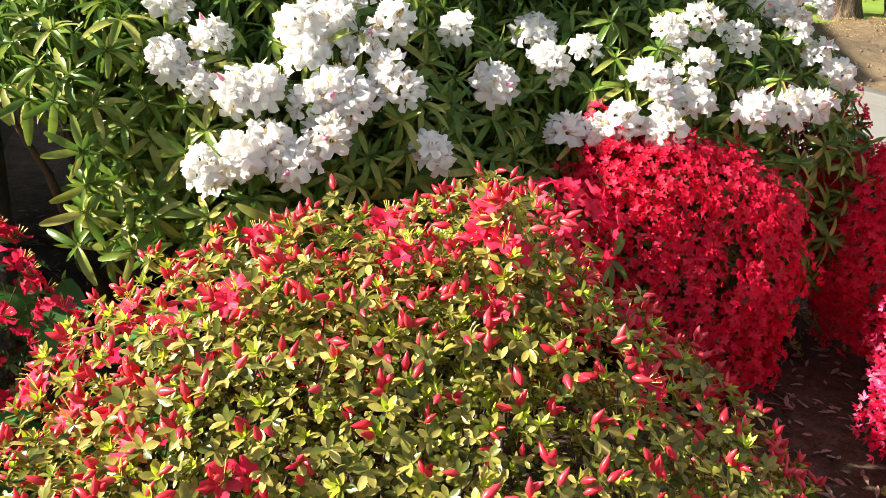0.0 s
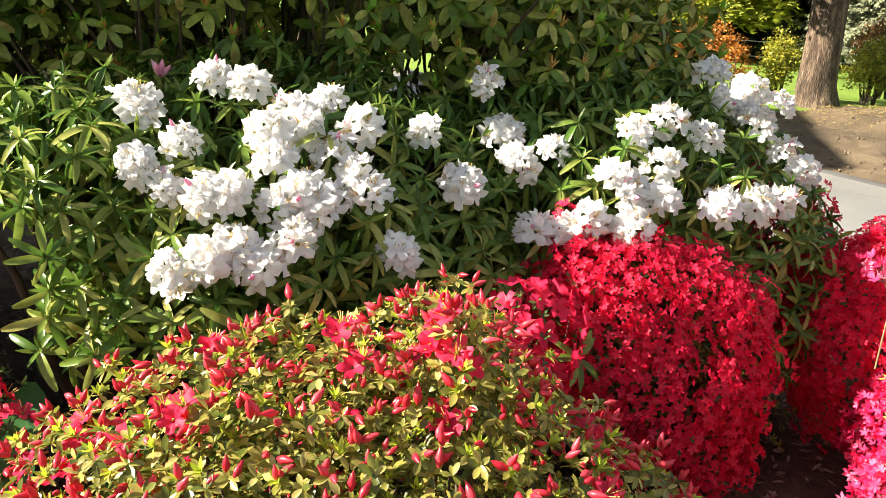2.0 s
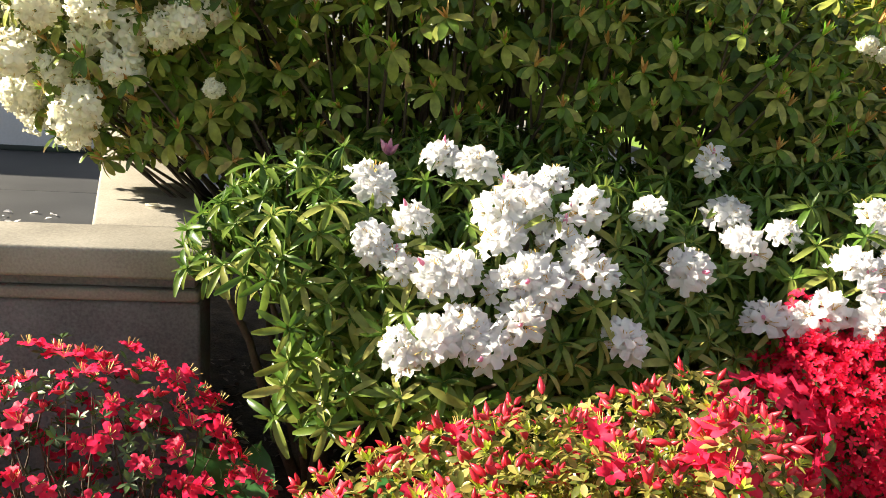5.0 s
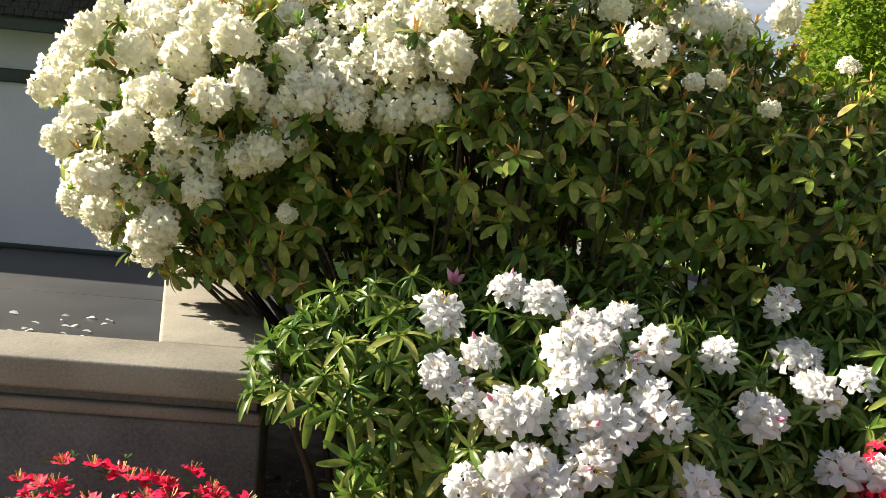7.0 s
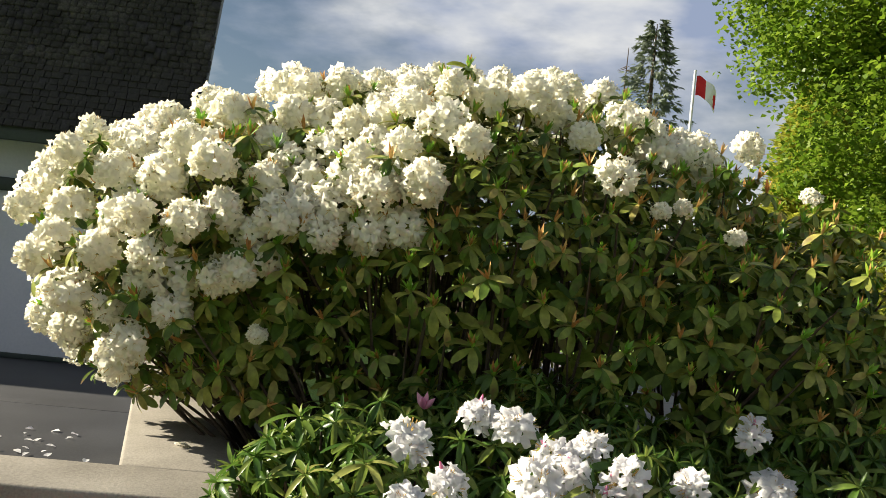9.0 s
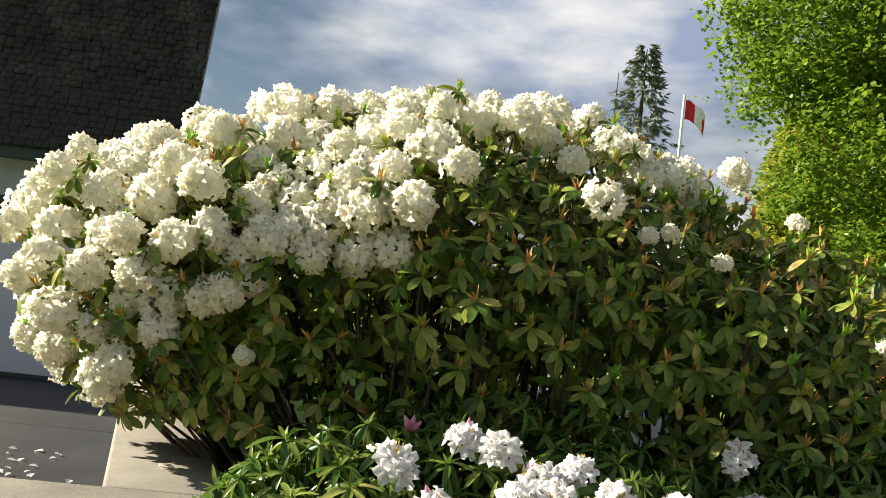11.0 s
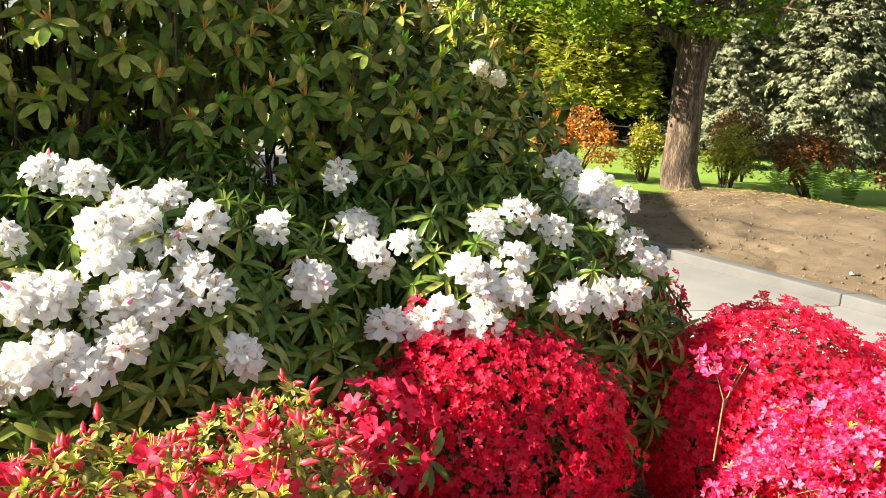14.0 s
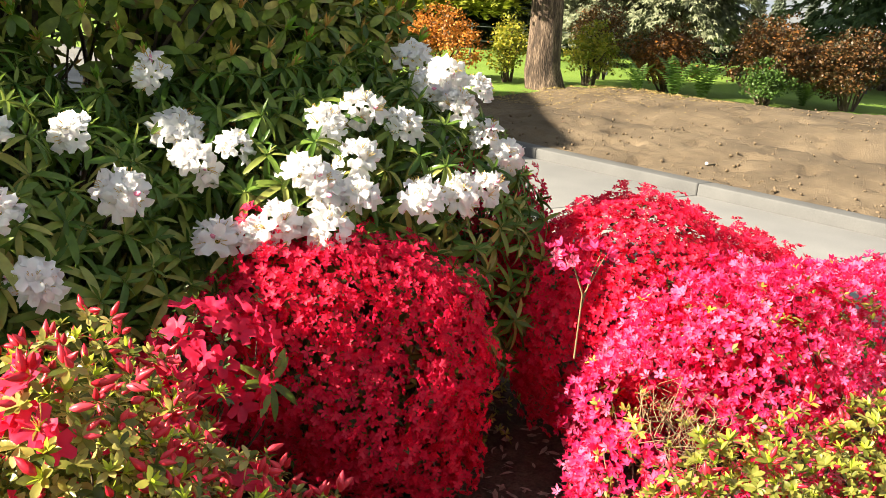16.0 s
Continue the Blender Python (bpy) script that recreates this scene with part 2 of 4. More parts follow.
M_PAPER = solid("paper_scrap", [(0.3, (0.7, 0.7, 0.68)), (0.7, (0.82, 0.82, 0.8))], 9, 0.8, 0.3, 0.003, 60)

# ---- tools for meshes ----
rng = np.random.default_rng(7)
GA = math.pi * (3 - math.sqrt(5))


def build(name, V, Q, mats, mi=None, smooth=True):
    me = bpy.data.meshes.new(name)
    V, Q = np.asarray(V, float), np.asarray(Q, np.int32)
    me.vertices.add(len(V))
    me.vertices.foreach_set("co", V.ravel())
    me.loops.add(Q.size)
    me.loops.foreach_set("vertex_index", Q.ravel())
    me.polygons.add(len(Q))
    me.polygons.foreach_set("loop_start", np.arange(len(Q), dtype=np.int32) * 4)
    for m in mats:
        me.materials.append(m)
    if mi is not None:
        me.polygons.foreach_set("material_index", np.asarray(mi, np.int32))
    me.update(calc_edges=True)
    me.validate()
    if smooth:
        me.shade_smooth()
    return me


def merge(*ts):
    V, Q, M, k = [], [], [], 0
    for v, q, m in ts:
        V.append(v), Q.append(q + k), M.append(m)
        k += len(v)
    return np.concatenate(V), np.concatenate(Q), np.concatenate(M)


def mat4(axis, spin=0.0, scale=1.0, at=(0, 0, 0)):
    """Turns +z onto axis, spun about it, scaled and moved."""
    z = np.asarray(axis, float)
    z = z / (np.linalg.norm(z) + 1e-9)
    ref = np.array((0, 0, 1.0)) if abs(z[2]) < 0.9 else np.array((0, 1.0, 0))
    x = np.cross(ref, z)
    x /= np.linalg.norm(x)
    y = np.cross(z, x)
    c, s = math.cos(spin), math.sin(spin)
    m = np.eye(4)
    m[:3, 0], m[:3, 1], m[:3, 2], m[:3, 3] = (x * c + y * s) * scale, (y * c - x * s) * scale, z * scale, at
    return m


def euler4(rx, ry, rz, s=1.0, at=(0, 0, 0)):
    return np.array(Matrix.LocRotScale(Vector(at), Euler((rx, ry, rz)), Vector((s, s, s))))


def moved(t, m, mi=None):
    v, q, k = t
    return v @ m[:3, :3].T + m[:3, 3], q, k if mi is None else np.full(len(q), mi)


def scatter(t, ms):
    v, q, k = t
    ms = np.asarray(ms)
    V = np.einsum("nij,vj->nvi", ms[:, :3, :3], v) + ms[:, None, :3, 3]
    Q = q[None] + (np.arange(len(ms)) * len(v))[:, None, None]
    return V.reshape(-1, 3), Q.reshape(-1, 4), np.tile(k, len(ms))


def leaf(L, W, wide=0.5, droop=0.2, fold=0.25, rows=5, mi=0, blunt=0.8):
    """A blade along +x, folded along its midrib; wide: where along its length it is widest."""
    s = np.linspace(0, 1, rows)
    e = math.log(0.5) / math.log(wide)
    w = np.sin(np.pi * np.clip(s, 0.03, 0.985) ** e) ** blunt * W / 2
    V = []
    for si, wi in zip(s, w):
        z = -droop * L * si ** 2
        V += [(si * L, wi, z + fold * wi), (si * L, 0, z), (si * L, -wi, z + fold * wi)]
    Q = []
    for r in range(rows - 1):
        a = 3 * r
        Q += [(a, a + 1, a + 4, a + 3), (a + 1, a + 2, a + 5, a + 4)]
    return np.array(V), np.array(Q), np.full(len(Q), mi)


def spindle(L, W, mi=0, sides=5, low=0.4, twist=0.5):
    prof = [(0.0, 0.25), (low * 0.5, 0.8), (low, 1.0), (0.75, 0.6), (1.0, 0.06)]
    V, Q = [], []
    for j, (s, r) in enumerate(prof):
        for i in range(sides):
            a = 2 * math.pi * i / sides + twist * s
            V.append((math.cos(a) * r * W / 2, math.sin(a) * r * W / 2, s * L))
    for j in range(len(prof) - 1):
        for i in range(sides):
            a, b = j * sides + i, j * sides + (i + 1) % sides
            Q.append((a, b, b + sides, a + sides))
    return np.array(V), np.array(Q), np.full(len(Q), mi)


def tube(pts, r0, r1, sides=5, mi=0):
    P = np.asarray(pts, float)
    n = len(P)
    V, Q = [], []
    for j in range(n):
        d = P[min(j + 1, n - 1)] - P[max(j - 1, 0)]
        m = mat4(d, 0, 1, P[j])
        r = r0 + (r1 - r0) * j / (n - 1)
        for i in range(sides):
            a = 2 * math.pi * i / sides
            V.append(m[:3, :3] @ np.array((math.cos(a) * r, math.sin(a) * r, 0)) + P[j])
    for j in range(n - 1):
        for i in range(sides):
            a, b = j * sides + i, j * sides + (i + 1) % sides
            Q.append((a, b, b + sides, a + sides))
    return np.array(V), np.array(Q), np.full(len(Q), mi)


def whorl(n, L, W, lift=20, spread=12, r=None, mi=0, **kw):
    r = r or rng
    out = []
    for i in range(n):
        a = i * 2 * math.pi / n + r.normal(0, 0.18)
        up = radians(lift + r.normal(0, spread))
        s = r.uniform(0.75, 1.1)
        t = leaf(L * s, W * s, mi=mi, **kw)
        m = euler4(r.normal(0, 0.25), 0, 0) 
        m = euler4(0, -up, 0) @ m
        m = euler4(0, 0, a) @ m
        m[2, 3] += r.uniform(-0.1, 0.1) * L
        out.append(moved(t, m))
    return merge(*out)


def floret(R, depth=0.6, ruffle=0.08, lobes=5, notch=0.3, mi=0, r=None, recurve=0.15, rough=0.5):
    """An open funnel of joined petals, facing +z."""
    r = r or rng
    k = 4 * lobes
    rings = (0.12, 0.45, 0.78, 1.0)
    ph = r.uniform(0, 6.28)
    V, Q = [], []
    for j, q in enumerate(rings):
        for i in range(k):
            a = 2 * math.pi * i / k
            lobe = abs(math.cos(lobes * a / 2))
            rr = q * (1 - notch * (1 - lobe ** 0.45) * q ** 2)
            z = depth * (q ** 0.7) - recurve * max(0, q - 0.6) * 2
            z += ruffle * q ** 2 * math.sin(3.3 * lobes * a / 2 + ph) + ruffle * q * r.normal(0, rough) + 0.12 * q * (lobe - 0.6)
            V.append((math.cos(a) * rr * R, math.sin(a) * rr * R, z * R))
    for j in range(len(rings) - 1):
        for i in range(k):
            a, b = j * k + i, j * k + (i + 1) % k
            Q.append((a, b, b + k, a + k))
    return np.array(V), np.array(Q), np.full(len(Q), mi)


def star(R, r=None, mi=0, cup=0.30, w=0.30):
    """A small open flower of five pointed petals about one throat, each folded along its middle."""
    r = r or rng
    V, Q = [(0, 0, -0.12 * R)], []
    for i in range(5):
        a = 2 * math.pi * i / 5 + r.normal(0, 0.1)
        up = cup + r.normal(0, 0.12)
        L = R * r.uniform(0.85, 1.1)
        c, s = math.cos(a), math.sin(a)
        k = len(V)
        for x, y, z in ((0.55, w, 0.34), (1.0, 0.03, up), (0.58, 0, 0.24), (1.0, -0.03, up), (0.55, -w, 0.34)):
            V.append(((x * c - y * s) * L, (x * s + y * c) * L, z * L))
        Q += [(0, k + 2, k + 1, k), (0, k + 4, k + 3, k + 2)]
    return np.array(V), np.array(Q), np.full(len(Q), mi)


def stamens(n, L, mi=0, r=None):
    r = r or rng
    out = []
    for i in range(n):
        d = np.array((r.normal(0, 0.3), r.normal(0, 0.3), 1.0))
        out.append(tube([(0, 0, 0), d * L * 0.6, d * L + np.array((0, 0, 0.1 * L))], L * 0.02, L * 0.035, 3, mi))
    return merge(*out)


def truss(n, R, fr, seed, full=1.75, yellow=3, bud=2, **kw):
    """A dome of open florets about its middle, with stamens and a few closed buds."""
    r = np.random.default_rng(seed)
    out = []
    for i in range(n):
        polar = full * math.sqrt((i + 0.4) / n)
        a = i * GA + r.normal(0, 0.2)
        d = np.array((math.sin(polar) * math.cos(a), math.sin(polar) * math.sin(a), math.cos(polar)))
        d += r.normal(0, 0.12, 3)
        m = mat4(d, r.uniform(0, 6.28), r.uniform(0.85, 1.12), d * R * r.uniform(0.30, 0.5))
        out.append(moved(floret(fr, r=r, mi=0, **kw), m))
        if yellow and i % 2 == 0:
            out.append(moved(stamens(yellow, fr * 0.75, 1, r), m))
    for i in range(bud):
        d = np.array((r.normal(0, 0.4), r.normal(0, 0.4), 0.9))
        out.append(moved(spindle(R * 0.38, R * 0.15, 2), mat4(d, 0, 1, d * R * 0.5)))
    return merge(*out)


# ---- tools for things ----


def thing(name, label, category, at=(0, 0, 0), group="", kind=""):
    ob = new(name)
    ob.location = at
    return tagged(ob, label, category, group, kind)


def part(name, me, parent, m=None, label="", kind=""):
    ob = new(name, me)
    ob.parent = parent
    if m is not None:
        ob.matrix_basis = Matrix(m.tolist() if isinstance(m, np.ndarray) else m)
    return tagged(ob, label, kind=kind)


def box(x0, x1, y0, y1, z0, z1, mi=0):
    V = np.array([(x, y, z) for z in (z0, z1) for y in (y0, y1) for x in (x0, x1)], float)
    Q = np.array([(0, 2, 3, 1), (4, 5, 7, 6), (0, 1, 5, 4), (2, 6, 7, 3), (0, 4, 6, 2), (1, 3, 7, 5)])
    return V, Q, np.full(6, mi)


def bevelled(name, t, mats, width=0.01, seg=2):
    """A block with softened edges."""
    me = build(name, t[0], t[1], mats, t[2], False)
    bm = bmesh.new()
    bm.from_mesh(me)
    bmesh.ops.bevel(bm, geom=bm.edges[:], offset=width, segments=seg, affect="EDGES", profile=0.6)
    bm.to_mesh(me)
    bm.free()
    return me


def on_lobes(lobes, spacing, zmin=0.0, seed=1, shrink=1.0, jitter=0.02, keep=0.94, need=None, lump=0.0):
    """Evenly strewn places on the outside of joined ellipsoids, with their outward directions."""
    r = np.random.default_rng(seed)
    P, N = [], []
    for k, (c, rad) in enumerate(lobes):
        c, rad = np.array(c), np.array(rad) * shrink
        area = 4 * math.pi * ((rad[0] * rad[1]) ** 1.6 + (rad[0] * rad[2]) ** 1.6 + (rad[1] * rad[2]) ** 1.6) ** (1 / 1.6) / 3 ** (1 / 1.6)
        n = int(area / spacing ** 2 * 5)
        d = r.normal(size=(n, 3))
        d /= np.linalg.norm(d, axis=1)[:, None]
        p = c + d * rad
        nn = d / rad
        nn /= np.linalg.norm(nn, axis=1)[:, None]
        ok = p[:, 2] > zmin
        for j, (c2, r2) in enumerate(lobes):
            if j != k:
                ok &= (((p - np.array(c2)) / (np.array(r2) * shrink * keep)) ** 2).sum(1) > 1
        P.append(p[ok]), N.append(nn[ok])
    P, N = np.concatenate(P), np.concatenate(N)
    if need is not None:
        k = np.array([need(p, n) for p, n in zip(P, N)], bool)
        P, N = P[k], N[k]
    order = r.permutation(len(P))
    grid, got = {}, []
    for i in order:
        key = tuple((P[i] // spacing).astype(int))
        near = False
        for dx in (-1, 0, 1):
            for dy in (-1, 0, 1):
                for dz in (-1, 0, 1):
                    for q in grid.get((key[0] + dx, key[1] + dy, key[2] + dz), ()):
                        if ((P[q] - P[i]) ** 2).sum() < spacing ** 2:
                            near = True
        if not near:
            grid.setdefault(key, []).append(i)
            got.append(i)
    P, N = P[got], N[got]
    bump = np.array([noise.noise(Vector(p * 3.1)) * 0.6 + noise.noise(Vector(p * 8.0)) * 0.4 for p in P])
    swell = np.array([noise.noise(Vector(p * 5.5) + Vector((9, 2, 4))) for p in P])
    P = P + N * (bump * jitter * 2.2 + swell * lump + r.normal(0, jitter, len(P)))[:, None]
    return P, N


def poses(P, N, seed, up=0.4, scale=(0.85, 1.15), wild=0.2):
    r = np.random.default_rng(seed)
    A = N + np.array((0, 0, up)) + r.normal(0, wild, N.shape)
    return [mat4(a, r.uniform(0, 6.28), r.uniform(*scale), p) for a, p in zip(A, P)]


def dress(parent, name, kinds, mats, ms, front=300, key=None, label="", rest="foliage"):
    """Puts kinds of clusters at the poses: those in front as pieces on shared meshes, the others joined."""
    meshes = [build(name, t[0], t[1], mats, t[2]) for t in kinds]
    ms = list(ms)
    order = np.argsort([key(m[:3, 3]) if key else m[1, 3] for m in ms]) if ms else []
    far = [[] for _ in kinds]
    for rank, i in enumerate(order):
        j = int(i) % len(kinds)
        if rank < front:
            part(name, meshes[j], parent, ms[i], label)
        else:
            far[j].append(ms[i])
    ts = [scatter(k, f) for k, f in zip(kinds, far) if f]
    if ts:
        t = merge(*ts)
        part(rest, build(rest, t[0], t[1], mats, t[2]), parent, kind="stuff")


def stem_net(feet, tips, r0, r1, seed, sag=0.1, mi=0, seg=6, sides=5):
    r = np.random.default_rng(seed)
    feet = np.asarray(feet, float)
    out = []
    for p in tips:
        p = np.asarray(p)
        f = feet[np.argmin(((feet - p)[:, :2] ** 2).sum(1) * r.uniform(0.5, 1.5, len(feet)))]
        ts = np.linspace(0, 1, seg)
        pts = [f * (1 - t) + p * t + np.array((0, 0, 1)) * math.sin(t * math.pi) * sag + r.normal(0, 0.018, 3) * (0 < t < 1) for t in ts]
        out.append(tube(pts, r0 * r.uniform(0.6, 1.2), r1, sides, mi))
    return merge(*out)


# ---- ground, bed, path, soil ----


def step(a, b, v):
    t = min(1.0, max(0.0, (v - a) / (b - a)))
    return t * t * (3 - 2 * t)


def kerb_x(y):
    return 6.55 - 0.2 * (y - 4.5)


def ground_z(x, y):
    u = x - kerb_x(y)
    return 0.36 * step(0.0, 5.0, u) - 0.05


def grid_mesh(name, xs, ys, zf, mats, smooth=True):
    V = [(x, y, zf(x, y)) for y in ys for x in xs]
    n = len(xs)
    Q = [(j * n + i, j * n + i + 1, (j + 1) * n + i + 1, (j + 1) * n + i) for j in range(len(ys) - 1) for i in range(n - 1)]
    return build(name, V, Q, mats, None, smooth)


far = [-900, -400, -200, -100, -60]
xs = far + list(np.arange(-40, 60.1, 1.0)) + [80, 120, 200, 400, 900]
ys = far + list(np.arange(-40, 80.1, 1.0)) + [100, 150, 250, 450, 900]
ground = new("ground", grid_mesh("ground", xs, ys, lambda x, y: ground_z(x, y) + 0.03 * noise.noise(Vector((x * 0.3, y * 0.3, 0))), [M_GRASS]))
tagged(ground, "sunlit mown green lawn rolling away to the woods", "lawn", kind="structure")


def bed_z(x, y):
    return 0.0 + 0.025 * noise.noise(Vector((x * 2, y * 2, 3))) + 0.012 * noise.noise(Vector((x * 9, y * 9, 1)))


bed = new("ground_bed", grid_mesh("bed", np.linspace(-3.2, 4.25, 150), np.linspace(-2.5, 7.5, 160), bed_z, [M_MULCH]))
tagged(bed, "dark bark mulch covering the flower bed", "mulch", kind="structure")

pave = thing("pavement", "pale grey concrete path of poured slabs", "path", kind="structure")
y = -8.0
while y < 22:
    y1 = y + 1.85
    V, Q, mi = box(0, 1, 0, 1, -0.12, 0.02)
    for v in V:
        yy = y + 0.006 if v[1] == 0 else y1 - 0.006
        v[0] = kerb_x(yy) - (2.3 if v[0] == 0 else 0.004)
        v[1] = yy
    part("slab", bevelled("slab", (V, Q, mi), [M_PATH], 0.008, 2), pave)
    y = y1
kerb = thing("kerb", "grey concrete kerb edging the soil bed", "kerb", kind="structure")
y = -8.0
while y < 22:
    y1 = y + 1.85
    V, Q, mi = box(0, 1, 0, 1, -0.12, 0.13)
    for v in V:
        yy = y + 0.003 if v[1] == 0 else y1 - 0.003
        v[0] = kerb_x(yy) + (0 if v[0] == 0 else 0.22)
        v[1] = yy
    part("kerbstone", bevelled("kerbstone", (V, Q, mi), [M_KERB], 0.015, 2), kerb)
    y = y1


def soil_z(x, y):
    u = x - kerb_x(y)
    z = ground_z(x, y) + 0.15 + 0.13 * step(0.1, 1.5, u) - 0.16 * step(1.7, 2.5, u) + 0.08 * step(2.5, 3.4, u) - 0.12 * step(3.8, 6.0, u)
    z += 0.05 * noise.noise(Vector((x * 0.7, y * 0.7, 5))) + 0.018 * noise.noise(Vector((x * 2.6, y * 2.6, 2))) + 0.024 * noise.noise(Vector((x * 9, y * 9, 2))) + 0.014 * noise.noise(Vector((x * 19, y * 19, 7)))
    dents = noise.noise(Vector((x * 4.4, y * 4.4, 9)))
    ridge = noise.noise(Vector((x * 1.3 + y * 0.6, y * 5.0 - x * 2.4, 4)))
    return z - 0.06 * step(0.3, 0.5, dents) + 0.02 * ridge


sv, sq = [], []
SN, UN = 300, 120
for j in range(SN + 1):
    yk = -9.0 + 22.5 * j / SN
    xk = kerb_x(yk) + 0.224
    d = max(0.4, (10.3 - 0.53 * (xk - 8.2) - yk) / 0.88)
    d += 0.25 * noise.noise(Vector((yk, 0, 0)))
    d = min(d, 15)
    for i in range(UN + 1):
        u = (i / UN) ** 1.25 * d
        x, yy = xk + u, yk + 0.35 * u
        edge = step(0.90, 1.0, u / d)
        sv.append((x, yy, soil_z(x, yy) * (1 - edge) + (ground_z(x, yy) - 0.04) * edge))
for j in range(SN):
    for i in range(UN):
        a = j * (UN + 1) + i
        sq.append((a, a + 1, a + UN + 2, a + UN + 1))
soil = new("ground_soil", build("soil", sv, sq, [M_SOIL]))
tagged(soil, "freshly raked bare brown soil in low mounds", "soil", kind="structure")

# ---- planter wall, porch, building ----
planter = thing("wall_planter", "weathered concrete parapet wall with a projecting coping", "wall", kind="structure")
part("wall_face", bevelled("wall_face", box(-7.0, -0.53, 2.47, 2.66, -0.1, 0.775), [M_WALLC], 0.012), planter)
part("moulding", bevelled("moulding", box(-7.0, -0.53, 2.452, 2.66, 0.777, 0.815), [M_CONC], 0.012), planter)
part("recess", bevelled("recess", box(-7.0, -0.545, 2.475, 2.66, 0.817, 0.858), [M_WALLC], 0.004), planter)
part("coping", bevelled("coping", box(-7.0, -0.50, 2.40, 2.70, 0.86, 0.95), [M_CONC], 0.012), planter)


def slanted(x0, x1, y0, y1, z0, z1, lean):
    V, Q, mi = box(x0, x1, y0, y1, z0, z1)
    V[:, 0] -= (V[:, 1] - y0) * lean
    return V, Q, mi


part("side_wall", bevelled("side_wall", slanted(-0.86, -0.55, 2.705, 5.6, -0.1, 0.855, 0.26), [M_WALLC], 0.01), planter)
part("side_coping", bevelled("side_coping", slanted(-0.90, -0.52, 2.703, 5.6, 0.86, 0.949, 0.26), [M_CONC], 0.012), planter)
PORCH = 0.35
porch = thing("floor_porch", "dark smooth concrete porch floor with joints", "floor", kind="structure")
for x0, x1 in ((-7.0, -4.02), (-4.0, -1.0)):
    for y0, y1 in ((2.70, 4.55), (4.565, 6.4), (6.415, 8.5)):
        part("slab", bevelled("porch_slab", box(x0, x1, y0, y1, -0.1, PORCH), [M_PORCH], 0.006), porch)

house = thing("building", "pale painted building under a steep dark shingled roof", "building")
part("wall", bevelled("wall", box(-9.0, -2.38, 8.5, 8.75, -0.1, 2.55), [M_PAINT], 0.01), house)
part("skirting", bevelled("skirting", box(-9.0, -2.37, 8.47, 8.498, PORCH, PORCH + 0.05), [M_TRIM], 0.004), house)
part("rail", bevelled("rail", box(-9.0, -2.36, 8.44, 8.498, 1.97, 2.10), [M_TRIM], 0.01), house)
part("fascia", bevelled("fascia", box(-9.0, -2.19, 7.97, 8.02, 2.42, 2.585), [M_TRIM], 0.01), house)
part("soffit", bevelled("soffit", box(-9.0, -2.2, 8.022, 8.498, 2.50, 2.54), [M_PAINT], 0.005), house)
SLOPE, RX0, RX1 = radians(73), -6.5, -2.03
rdir = np.array((0, math.cos(SLOPE), math.sin(SLOPE)))
rup = np.array((0, -math.sin(SLOPE), math.cos(SLOPE)))
roof0 = np.array((0, 7.95, 2.56))


def roof_block(x0, x1, s0, s1, t0, t1):
    V, Q, mi = box(x0, x1, s0, s1, t0, t1)
    V = np.array([(v[0], *(roof0 + rdir * v[1] + rup * v[2])[1:]) for v in V])
    return V, Q, mi


# Break, reach and pitch are set by where the roof's shadow meets the soil.
STEEP, REACH, PITCH = 2.67, 4.5, radians(26)
roof = part("roof", bevelled("roof", roof_block(-9.0, RX1, 0.0, STEEP, -0.10, -0.003), [M_TRIM], 0.008), house)
break_y, break_z = (roof0 + rdir * STEEP)[1:]
ridge_y, ridge_z = break_y + REACH, break_z + REACH * math.tan(PITCH)


def skew(x, y):
    """The end of the building runs back at an angle, like the parapet."""
    return x - max(0.0, y - 8.76) * 0.27 if x > -5 else x


# Out-of-view roof behind the steep slope, added to throw shade across the soil.
for name, y0, z0, y1, z1 in (("upper_roof", break_y, break_z, ridge_y, ridge_z), ("rear_roof", ridge_y + 0.01, ridge_z, ridge_y + REACH, break_z)):
    V, Q, mi = box(-9.0, RX1, 0, 1, -0.1, -0.004)
    V = np.array([(skew(v[0], y0 + v[1] * (y1 - y0)), y0 + v[1] * (y1 - y0), z0 + v[1] * (z1 - z0) + v[2]) for v in V])
    part(name, bevelled(name, (V, Q, mi), [M_SHINGLE], 0.008), house)
part("rear_wall", bevelled("rear_wall", box(-9.0, skew(RX1, ridge_y + REACH) - 0.5, ridge_y + REACH - 0.3, ridge_y + REACH - 0.05, -0.1, break_z - 0.12), [M_PAINT], 0.01), house)
gable = [(8.76, -0.1), (ridge_y + REACH - 0.31, -0.1), (ridge_y + REACH - 0.31, break_z - 0.14), (ridge_y, ridge_z - 0.13), (break_y + 0.12, break_z - 0.14), (8.76, 3.9)]
gy, gz = np.array(gable).T
V = np.array([(skew(x, y), y, z) for x in (-2.70, -2.45) for y, z in zip(gy, gz)])
Q = [(0, 1, 2, 5), (5, 2, 3, 4), (6, 11, 8, 7), (11, 10, 9, 8)] + [(i, i + 6, (i + 1) % 6 + 6, (i + 1) % 6) for i in range(6)]
part("gable", build("gable", V, Q, [M_PAINT], None, False), house)

# ---- the white rhododendron ----
WHITE_LOBES = [((0.35, 2.72, 0.52), (1.0, 0.80, 0.74)), ((1.55, 2.85, 0.55), (0.98, 0.85, 0.74)), ((-0.19, 2.47, 0.76), (0.42, 0.40, 0.44))]


